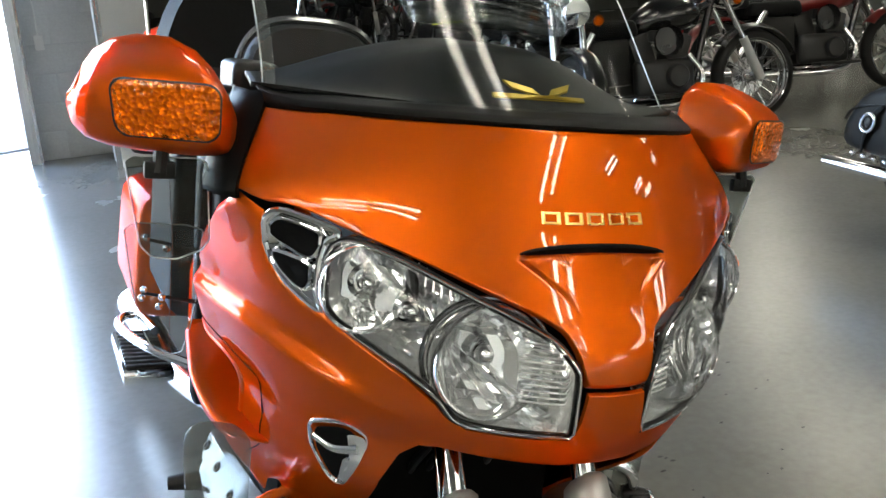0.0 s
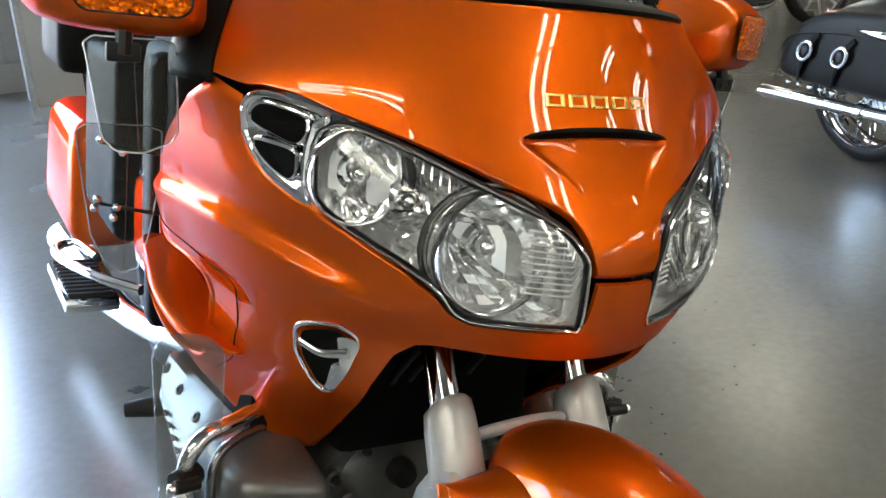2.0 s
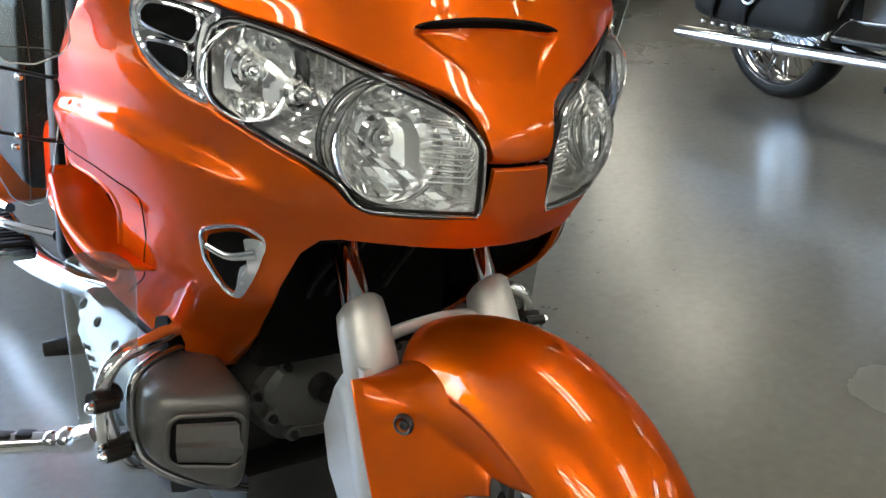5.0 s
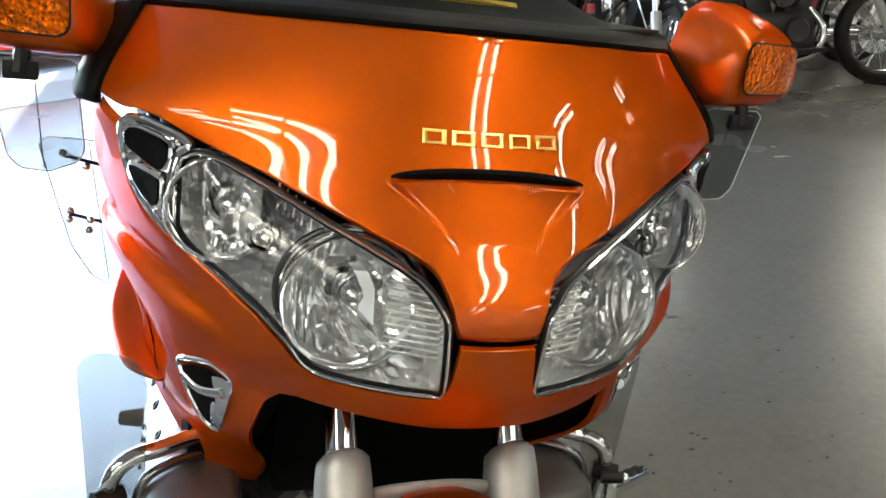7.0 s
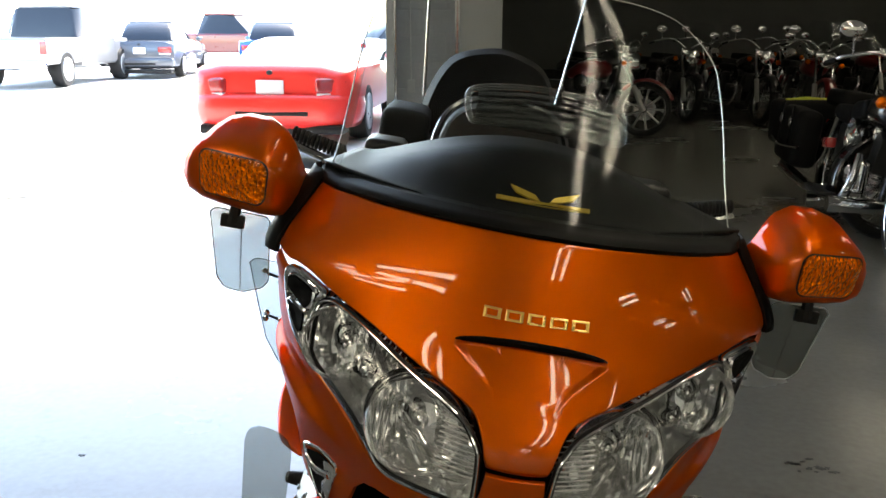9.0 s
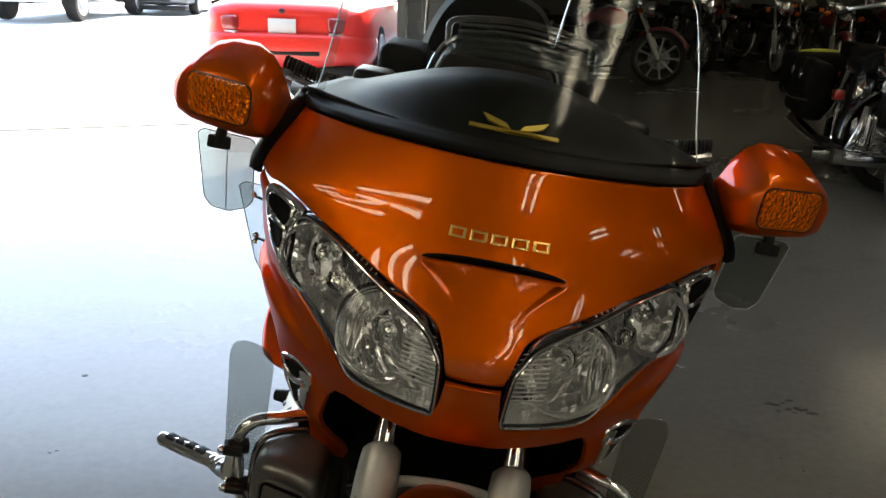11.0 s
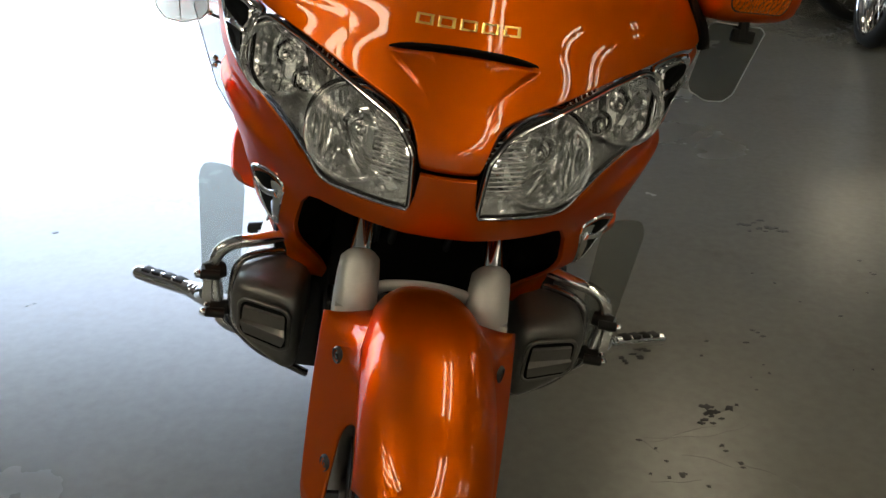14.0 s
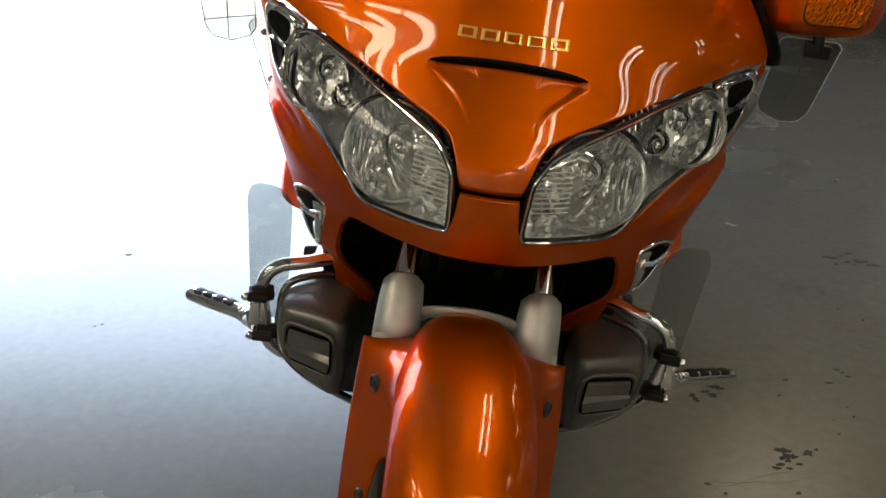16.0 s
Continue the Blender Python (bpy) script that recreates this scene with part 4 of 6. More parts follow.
for side in (1, -1):
    turn_side = (lambda p: p) if side > 0 else flipped
    shell = part("mirror", turn_side(mirror_shell()), ORANGE, bike, "orange mirror housing with an amber turn signal", smooth=60)
    part("signal_seal", turn_side(facing(.396, .2715, .943, .104, .059, .015, .0045)), BLACK, shell, "black seal round the signal")
    part("signal_lens", turn_side(facing(.396, .2700, .943, .100, .055, .014, .0045)), AMBER, shell, "amber turn signal lens")
    side = skin(np.linspace(41.4, 43.0, 16), np.linspace(.858, .962, 16), .0)
    edge = np.concatenate([side + np.array(d) for d in ((-.001, 0, 0), (.003, -.003, 0), (.010, .003, .001), (.019, .018, 0), (.025, .05, 0), (.018, .09, 0))])
    part("mirror_gasket", turn_side(([tuple(p) for p in edge], grid(6, 16))), TRIM, bike, "black trim between cowl and mirror", thick=.003, smooth=60)
    # clear wind deflectors: a pane hung under the mirror, and a longer one further back beside the knee
    for upper, outline, at_y, slope in ((True, [(.345, .885), (.338, .800), (.346, .788), (.372, .777), (.398, .779), (.410, .792), (.428, .884), (.420, .890), (.352, .890)], .302, .08),
                                        (False, [(.405, .760), (.392, .690), (.376, .610), (.352, .560), (.330, .548), (.312, .556), (.306, .60), (.303, .70), (.310, .765), (.330, .772), (.395, .772)], .512, .55)):
        o = straight(outline, 56)
        v0 = [(x, at_y + slope * (.76 - z if not upper else .885 - z) + (.10 * (x - .34) if upper else .2 * (x - .36)), z) for x, z in o]
        pane = part("wind_deflector", turn_side((v0 + [(x, y + .003, z) for x, y, z in v0], grid(2, 56, True) + [tuple(range(56)), tuple(range(56, 112))])), ACRYLIC if upper else KNEE_PANE, bike, "clear acrylic wind deflector with small screws", smooth=0)
        pane.visible_shadow = False
        part("pane_edge", turn_side(tube(np.array(v0 + v0[:1]), .0009, 6, 140, cap=False)), PANE_EDGE, pane, "bright polished edge")

        def on_pane(x, z, out=.004):
            return (x, at_y + slope * (.76 - z if not upper else .885 - z) + (.10 * (x - .34) if upper else .2 * (x - .36)) - out, z)
        part("bend_line", turn_side(tube([on_pane(.384, .888, .001), on_pane(.376, .780, .001)] if upper else [on_pane(.348, .77, .001), on_pane(.330, .555, .001)], .0007, 6, 6)), DARK_CHROME, pane, "thin bend line")
        screws = ((.402, .878), (.386, .880)) if upper else ((.378, .752), (.352, .736), (.374, .668), (.376, .654), (.350, .656), (.352, .640))
        for x, z in screws:
            part("screw", turn_side(ball(on_pane(x, z, .006), .0052)), CHROME, pane, "small chrome screw")
        if upper:
            clampy = on_pane(.394, .880, .008)
            part("bracket", turn_side(joined(rbox((.378, clampy[1] - .004, .868), (.410, clampy[1] + .006, .886), .003), tube([(.392, clampy[1] + .004, .900), (.394, clampy[1], .874)], .008, 8))), BLACK, pane, "black bracket")
        else:
            for z in (.742, .656):
                part("clamp_bar", turn_side(tube([on_pane(.376, z + .006, .003), on_pane(.315, z - .008, -.002)], .0024, 8)), BLACK, pane, "black clamp bar")
                part("clamp_arm", turn_side(tube([on_pane(.315, z - .008, -.002), (.272, .56, z - .012)], .003, 8)), BLACK, pane, "black clamp arm")
    low = straight([(.0, .0), (.0, .19), (.003, .205), (.012, .217), (.025, .222), (.052, .222), (.064, .218), (.072, .208), (.075, .19), (.062, 0)], 44)
    v0 = [(.275 + u, .33 + .35 * u - .05 * (v - .1), .345 + v) for u, v in low]
    leg = part("wind_deflector", turn_side((v0 + [(x + .001, y + .005, z) for x, y, z in v0], grid(2, 44, True) + [tuple(range(44)), tuple(range(44, 88))])), SMOKE, bike, "clear acrylic lower wind deflector", smooth=0)
    leg.visible_shadow = False

# ---- front end, turned a little towards the stand ----
RAKE = radians(29.2)
HEAD = Vector((0, .19, .55))
STEER = Matrix.Translation(HEAD) @ Matrix.Rotation(radians(3.2), 4, Vector((0, math.sin(RAKE), math.cos(RAKE)))) @ Matrix.Translation(-HEAD)
AXLE = Vector((0, -.018, .262))
TYRE_R = .262


def steered(p):
    return moved(p, STEER)


def spin(profile, n=64):
    return moved(lathe(profile, n, "x"), Matrix.Translation(AXLE))


tyre = part("front_wheel", steered(spin([(.19, -.048), (.205, -.056), (.23, -.06), (.248, -.05), (.258, -.03), (TYRE_R, 0), (.258, .03), (.248, .05), (.23, .06), (.205, .056), (.19, .048)], 72)), RUBBER, bike, "black road tyre on a cast wheel", smooth=60)
part("rim", steered(spin([(.192, -.05), (.197, -.055), (.192, -.058), (.182, -.05), (.172, -.02), (.17, 0), (.172, .02), (.182, .05), (.192, .058), (.197, .055), (.192, .05)], 72)), ALLOY, tyre, "silver cast rim")
for k in range(5):
    a = 2 * math.pi * k / 5 + .3
    w = Vector((0, math.cos(a), math.sin(a)))
    part("spoke", steered(tube([AXLE + w * .03 + Vector((.012, 0, 0)), AXLE + w * .10 + Vector((.02, 0, 0)), AXLE + w * .178 + Vector((.006, 0, 0))], [.02, .014, .02], 8, 8, .6)), ALLOY, tyre, "cast spoke")
for s in (-1, 1):
    disc = spin([(.085, s * .066), (.135, s * .066), (.135, s * .070), (.085, s * .070), (.085, s * .066)], 64)
    part("brake_disc", steered(disc), WORN_CHROME, tyre, "steel brake disc")
    part("disc_carrier", steered(spin([(.03, s * .064), (.088, s * .064), (.088, s * .071), (.03, s * .071)], 10)), ENGINE_DARK, tyre, "dark disc carrier")
part("hub", steered(spin([(0, -.078), (.028, -.078), (.03, -.05), (.03, .05), (.028, .078), (0, .078)], 24)), ALLOY, tyre, "alloy hub")

# mudguard
def guard():
    """The mudguard: an arched section swept round the wheel, its front edge rounded."""
    verts, n, rows = [], 33, 48
    for i in range(rows):
        for q in np.linspace(-1.4, 1.4, n):
            s = math.sin(q) / math.sin(1.4)
            tip = 53.0 - 7.0 * abs(s) ** 3.5
            ang = radians(-26 + (tip + 26) * i / (rows - 1))
            w = .079 * (1 - .10 * max(0, -math.degrees(ang)) / 26 - .05 * max(0, math.degrees(ang) - 25) / 25)
            drop = .062 * ((1 - math.cos(q)) / (1 - math.cos(1.4))) ** 1.2
            lip = .004 * max(0, (i - rows + 4) / 4)
            r = .290 - drop - lip
            verts.append((w * s, AXLE.y - r * math.sin(ang), AXLE.z + r * math.cos(ang)))
    return verts, grid(rows, n)


mudguard = part("front_mudguard", steered(guard()), ORANGE, bike, "glossy orange front mudguard", smooth=60, thick=.004)
for s in (1, -1):
    turn_side = (lambda p: p) if s > 0 else flipped
    def on_plate(q, z):
        """A place on the skirt's face: q forwards from its rear edge."""
        return np.array((.128 - .5 * q + .12 * q * q, .093 - .56 * (.476 - z) - q, z))
    cols = 40
    foot = curve_through([(0, .31), (.006, .274), (.046, .272), (.058, .30), (.066, .335), (.080, .383), (.100, .405), (.128, .415)], cols)
    brow = curve_through([(0, .478), (.010, .481), (.028, .476), (.050, .470), (.074, .463), (.098, .455), (.118, .446), (.135, .434)], cols)
    net = []
    for k in np.linspace(0, 1, 12):
        net += [tuple(on_plate(*(f + (b - f) * k)) + np.array((.002 * math.sin(math.pi * k), 0, 0))) for f, b in zip(foot, brow)]
    for k in np.linspace(.1, 1, 10):
        for w, f, b in zip(np.linspace(0, 1, cols), foot, brow):
            ang = radians(-22 + 58 * w)
            r = .290 - .036 - .006 * w
            g = np.array((.062 + .008 * w, AXLE.y - r * math.sin(ang), AXLE.z + r * math.cos(ang)))
            t = on_plate(*b)
            up = (t - on_plate(*(f + (b - f) * .8)))
            c = t * .62 + g * .38 + up / np.linalg.norm(up) * .004 - np.array((0, 0, .012))
            net.append(tuple(t * (1 - k) ** 2 + 2 * c * k * (1 - k) + g * k * k))
    skirt = part("mudguard_skirt", steered(turn_side((net, grid(22, cols)))), ORANGE, mudguard, "orange mudguard skirt over the fork leg", smooth=60, thick=.004)
    for x, y, z in ((.1080, .027, .454), (.1055, -.041, .338)):
        hole = moved(lathe([(.0075, .002), (.0095, .0035), (.0115, .0012), (.012, -.002)], 20, "x"), Matrix.Translation((x, y, z)) @ Matrix.Rotation(radians(-26), 4, "Z"))
        part("bolt", steered(turn_side(joined(bolt((x - .003, y, z), (.9, -.43, 0), .0055, .002), moved(hole, Matrix.Translation((-.003, .001, 0)))))), ENGINE_DARK, skirt, "recessed socket bolt")
    # fork: chrome tube, satin cover, lower leg
    fx = .090
    top, way = Vector((fx, .155, .548)), Vector((0, -math.sin(RAKE), -math.cos(RAKE)))
    part("fork_tube", steered(turn_side(joined(tube([top - way * .13, top + way * .05], .0150, 20, 8), tube([top - way * .13 + Vector((.010, .012, 0)), top + way * .02 + Vector((.010, .012, 0))], .005, 10, 6)))), CHROME, bike, "polished chrome fork tube")
    cover = []
    prof = [(0.016, .012), (0.016, .022), (.020, .0265), (.038, .0285), (.075, .0300), (.100, .0300), (.114, .025), (.116, .01)]
    for d, r in prof:
        for k in range(28):
            a = 2 * math.pi * k / 28
            fwd = Vector((0, -math.cos(RAKE), math.sin(RAKE)))
            slant = -.010 * math.sin(a) if d < .05 else -.016 * math.sin(a) * (d - .05) / .05
            cover.append(tuple(top + way * (d + slant - .004) + Vector((1, 0, 0)) * r * math.cos(a) + fwd * r * 1.05 * math.sin(a)))
    part("fork_cover", steered(turn_side((cover, grid(len(prof), 28, True)))), SATIN, bike, "satin silver fork cover", smooth=50)
    leg = part("fork_leg", steered(turn_side(joined(tube([top + way * .10 + Vector((.004, .012, 0)), top + way * .20 + Vector((.004, .014, 0)), top + way * .325 + Vector((.002, .008, 0))], [.030, .033, .026], 18, 12),
              slab([(.092, .494), (.118, .497), (.150, .450), (.168, .395), (.150, .345), (.105, .295), (.05, .25), (-.015, .25), (.0, .30), (.048, .385)], fx - .004, fx + .026, "x", .05)))), SATIN, bike, "satin silver lower fork leg", smooth=45)
    part("reflector", steered(turn_side(rbox((fx + .014, .060, .325), (fx + .022, .085, .375), .003))), AMBER_BACK, leg, "amber side reflector")
    caliper = part("brake_caliper", steered(turn_side(joined(rbox((.060, -.02, .235), (.108, .03, .275), .008), tube([(.10, -.018, .262), (.123, -.018, .262)], .012, 12), bolt((.112, .012, .245), (1, 0, 0), .008)))), ENGINE, bike, "grey brake caliper bracket")
    part("axle_nut", steered(turn_side(moved(lathe([(0.001, .126), (.011, .126), (.013, .123), (.013, .10)], 6, "x"), Matrix.Translation((0, AXLE.y, AXLE.z))))), WORN_CHROME, caliper, "hexagonal axle nut")
brace = [(-.066, .148, .490), (-.048, .122, .513), (0, .106, .526), (.048, .122, .513), (.066, .148, .490)]
part("fork_brace", steered(joined(tube(brace, .006, 10, 30, 1.5))), SATIN, bike, "satin silver fork brace")

# ---- engine ----
def head_piece():
    """A cylinder head cover with a sloping front and soft edges."""
    verts = []
    rows = [(.0, .70), (.002, .80), (.008, .91), (.020, .985), (.04, 1.0), (.10, 1.0), (.15, .99), (.16, .9)]
    o = curve_through([(.168, .29), (.166, .36), (.169, .402), (.19, .413), (.25, .412), (.274, .400), (.281, .365), (.277, .328), (.258, .302), (.21, .274), (.18, .266)], 56, True)
    c = np.array([.224, .350])
    for d, k in rows:
        for q in o:
            x, z = c + (q - c) * k
            verts.append((x, .258 + d + .35 * (x - .222) - .12 * (z - .35), z + (.05 * (d - .04) if d > .04 else 0)))
    return verts, grid(len(rows), 56, True) + [tuple(range(56)), tuple(range(7 * 56, 8 * 56))]


def head_front(u, v, out):
    """A place on the head's sloping front, u outwards and v up from the window's middle."""
    return (.222 + u, .256 + .35 * u - .12 * v - out, .352 + v + (.10 * u if v < 0 else 0))


for s in (1, -1):
    turn_side = (lambda p: p) if s > 0 else flipped
    head = part("cylinder_head", turn_side(head_piece()), ENGINE, bike, "grey painted cylinder head cover", smooth=45)
    win = rounded(.080, .072, .016, 6)
    part("head_window", turn_side(tube([head_front(u, v, .003) for u, v in win + win[:1]], .0034, 8, 70)), ENGINE, head, "raised window rim", smooth=60)
    # the head isn't hollowed: a black plate paints the shade inside the rim
    part("recess_shade", turn_side(([head_front(.96 * u, .96 * v, .0035) for u, v in win], [tuple(range(len(win)))])), MATT_BLACK, head, "black plate for the shade inside the window", smooth=0, thick=.002)
    rib = []
    for v, w, out in ((.026, .031, .004), (.023, .033, .009), (.004, .034, .012), (-.001, .036, .019), (-.005, .036, .019), (-.026, .031, .010), (-.030, .030, .004)):
        rib += [head_front(u, v, out) for u in np.linspace(-w, w, 7)]
    part("head_rib", turn_side((rib, grid(7, 7))), ENGINE, head, "lighter wedge shaped metal rib", smooth=25)
    part("head_frame", turn_side(tube([(.20, .375, .424), (.255, .345, .422), (.279, .335, .405), (.285, .330, .365), (.282, .322, .325), (.268, .310, .302), (.225, .298, .274), (.152, .300, .242)], .0065, 12, 60)), DARK_CHROME, head, "dark polished bar round the head")
    part("engine_block", turn_side(joined(rbox((.05, .42, .18), (.17, .66, .40), .02), rbox((.12, .42, .17), (.215, .75, .36), .025))), ENGINE_DARK, bike, "dark engine block")
    # engine guard: chrome tube round the head
    guard_line = [(.20, .375, .452), (.255, .347, .446), (.288, .338, .440), (.308, .332, .425), (.316, .334, .395), (.311, .334, .360), (.304, .330, .325), (.296, .330, .305), (.275, .336, .290), (.235, .345, .282)]
    bar = part("engine_guard", turn_side(tube(guard_line, .0105, 14, 70)), CHROME, bike, "chrome tube engine guard")
    for x, y, z in ((.316, .334, .392), (.305, .330, .328)):
        clamp = part("clamp", turn_side(tube([(x - .016, y + .004, z), (x + .014, y - .012, z)], [.013, .0145, .0125], 14, 6)), BLACK, bar, "black rubber lined clamp")
        part("clamp_arm", turn_side(tube([(x - .012, y - .016, z - .002), (x + .016, y - .022, z)], .0085, 10, 5)), BLACK, clamp, "black clamp arm")
        part("clamp_bolt", turn_side(ball((x + .019, y - .023, z), .0070, 10)), CHROME, clamp, "chrome domed clamp bolt")
    part("peg_mount", turn_side(rbox((.314, .314, .332), (.330, .334, .384), .005)), CHROME, bar, "chrome mount between the clamps")
    arm = [(.322, .326, .352), (.338, .372, .322), (.352, .394, .312), (.366, .410, .308)]
    peg = part("highway_peg", turn_side(joined(tube(arm, [.014, .018, .013, .014], 12, 16), ball((.345, .383, .318), .017), ball((.360, .402, .310), .014),
               tube([(.366, .408, .309), (.470, .478, .290)], [.0125, .0135, .0125], 14, 10), ball((.470, .478, .290), .0125))), CHROME, bike, "folding chrome highway peg with rubber pads", smooth=50)
    a0, a1 = Vector((.376, .415, .3155)), Vector((.462, .473, .2995))
    for k in range(4):
        c = a0.lerp(a1, (k + .5) / 4)
        part("rubber_pad", turn_side(moved(rbox((-.0105, -.009, -.004), (.0105, .009, .006), .003), Matrix.Translation(c) @ Matrix.Rotation(math.atan2(a1.y - a0.y, a1.x - a0.x), 4, "Z"))), RUBBER, peg, "black rubber pad")
    # chrome side cover, rider peg and passenger floorboard
    rt, rb, fb, ft = (np.array(p) for p in ((.245, .66, .408), (.272, .63, .362), (.278, .47, .316), (.228, .43, .414)))
    net = []
    for k in np.linspace(0, 1, 12):
        top, low = rt + (ft - rt) * k, rb + (fb - rb) * k
        end = .004 * (abs(2 * k - 1) > .95)
        out = np.array((.012, 0, .006))
        for p in (top * np.array((.55, 1, 1)) + np.array((0, .02, .004)), top - np.array((.010, 0, 0)), top + out * .5, top + (low - top) * .12 + out, low + (top - low) * .30 + out, low + (top - low) * .26 + out * .5, low + out * .6, low, low * np.array((.6, 1, 1))):
            net.append(tuple(p - np.array((end, 0, end))))
    cov = part("engine_side_cover", turn_side((net, grid(12, 9) + [tuple(range(9)), tuple(range(99, 108))])), BRUSHED, bike, "silver engine side cover with bolts", smooth=35)
    way = np.cross(fb - rb, rt - rb)
    way = way / np.linalg.norm(way) * (1 if way[0] > 0 else -1)
    for k in (.10, .42, .80):
        p = (rt + (ft - rt) * k) * .62 + (rb + (fb - rb) * k) * .38 + np.array((.011, 0, .005))
        part("bolt", turn_side(bolt(tuple(p + way * .001), tuple(way), .008, .003)), ENGINE_DARK, cov, "dark socket bolt")
    for k in range(4):
        p = rb + (fb - rb) * (.38 + .15 * k) + np.array((.008, 0, .010))
        part("lettering_bar", turn_side(rbox(tuple(p - np.array((.003, .006, .0025))), tuple(p + np.array((.001, .006, .0025))), .001)), ENGINE, cov, "grey lettering shown as a bar")
    part("rider_peg", turn_side(tube([(.24, .66, .315), (.275, .67, .315), (.315, .68, .31)], [.014, .016, .011], 12, 8)), RUBBER, bike, "black rubber rider peg")
    board = part("passenger_board", turn_side(rbox((.245, 1.07, .318), (.345, 1.32, .345), .010)), CHROME, bike, "chrome passenger floorboard with black tread")
    part("tread", turn_side(joined(*[rbox((.255, 1.085 + .022 * k, .344), (.337, 1.100 + .022 * k, .352), .003, 1) for k in range(10)])), RUBBER, board, "black ribbed tread")
    part("saddlebag_rail", turn_side(tube([(.235, .95, .40), (.30, 1.05, .40), (.335, 1.22, .385), (.325, 1.30, .38), (.29, 1.30, .385), (.275, 1.15, .40)], .0095, 12, 40)), CHROME, bike, "chrome saddlebag rail")
    part("exhaust", turn_side(tube([(.11, 1.05, .24), (.15, 1.2, .22), (.19, 1.5, .19), (.22, 2.0, .19)], [.026, .030, .042, .045], 16, 24)), CHROME, bike, "chrome exhaust silencer")
    part("saddlebag", turn_side(rbox((.12, 1.40, .33), (.290, 1.86, .615), .07, 4, .86, .9)), ORANGE, bike, "orange hard saddlebag", smooth=60)
    part("side_panel", turn_side(rbox((.14, .74, .42), (.235, 1.05, .60), .04, 3)), ORANGE, bike, "orange side panel", smooth=60)
    part("fairing_pocket", turn_side(rbox((.15, .60, .50), (.268, .84, .86), .05, 3)), TRIM, bike, "black fairing pocket beside the knee", smooth=60)
# timing cover between the heads
tc_o = curve_through([(-.139, .352), (-.092, .402), (-.03, .424), (.03, .424), (.092, .402), (.139, .352), (.118, .302), (.078, .266), (-.078, .266), (-.118, .302)], 60, True)
timing = part("timing_cover", joined(slab([tuple(q) for q in tc_o], .40, .345, "y", .06), slab([tuple(np.array((0, .352)) + (q - np.array((0, .352))) * .80) for q in tc_o], .346, .338, "y", .10)), CASE, bike, "grey timing cover with bolts round its edge", smooth=40)
for x, z in ((.083, .385), (.124, .351), (.102, .314), (.071, .283), (.032, .403)):
    for s in (1, -1):
        part("bolt_boss", moved(lathe([(.011, .012), (.011, 0), (.007, -.003)], 16, "y"), Matrix.Translation((s * x, .334, z))), CASE, timing, "raised bolt boss")
        part("bolt", bolt((s * x, .331, z), (0, -1, 0), .0065, .005), ENGINE_DARK, timing, "dark socket bolt")
part("oil_filler", moved(lathe([(.001, -.02), (.016, -.02), (.020, -.012), (.020, .01)], 20, "y"), Matrix.Translation((-.03, .335, .345))), BLACK, bike, "black filler cap")
part("cross_plate", joined(tube([(-.225, .352, .402), (-.13, .366, .400), (.13, .366, .400), (.225, .352, .402)], .004, 8, 30)), ENGINE_DARK, bike, "dark cross bar under the fairing")
for x0 in (-.035, -.06, .05):
    part("brake_hose", tube([(x0, .20, .62), (x0 - .012, .30, .50), (x0 - .01, .34, .42), (x0 + .02, .345, .36)], .006, 8, 20), BLACK, bike, "black rubber hose")
part("radiator_shroud", joined(rbox((-.165, .44, .22), (.165, .62, .61), .03)), MATT_BLACK, bike, "black radiator shroud")
part("belly_pan", rbox((-.13, .36, .10), (.13, 1.1, .22), .03), ENGINE_DARK, bike, "dark lower crankcase")

# ---- seat, trunk and rear ----
part("tank_cover", rbox((-.17, .52, .66), (.17, 1.0, .90), .08, 4, .75, .9), ORANGE, bike, "orange tank cover", smooth=60)
part("rider_seat", rbox((-.19, .92, .62), (.19, 1.42, .78), .06, 4), LEATHER, bike, "black leather rider seat", smooth=60)
part("passenger_seat", rbox((-.19, 1.36, .66), (.19, 1.78, .90), .07, 4, .9), LEATHER, bike, "black leather passenger seat", smooth=60)
part("passenger_backrest", slab([tuple(p) for p in curve_through([(-.205, .80), (-.20, .95), (-.145, 1.085), (-.04, 1.133), (.05, 1.133), (.15, 1.085), (.20, .95), (.205, .80)], 50)], 1.84, 1.76, "y", .10), LEATHER, bike, "black leather passenger backrest", smooth=60)
pad_o = curve_through([(-.145, .74), (-.145, .94), (-.10, 1.022), (0, 1.04), (.10, 1.022), (.145, .94), (.145, .74)], 40)
part("rider_backrest", slab([tuple(p) for p in pad_o], 1.14, 1.07, "y", .12), PAD, bike, "dark grey rider backrest pad", smooth=60)
part("backrest_trim", tube([(x, 1.10, z) for x, z in pad_o], .008, 8, 60), DARK_CHROME, bike, "polished rim of the rider backrest")
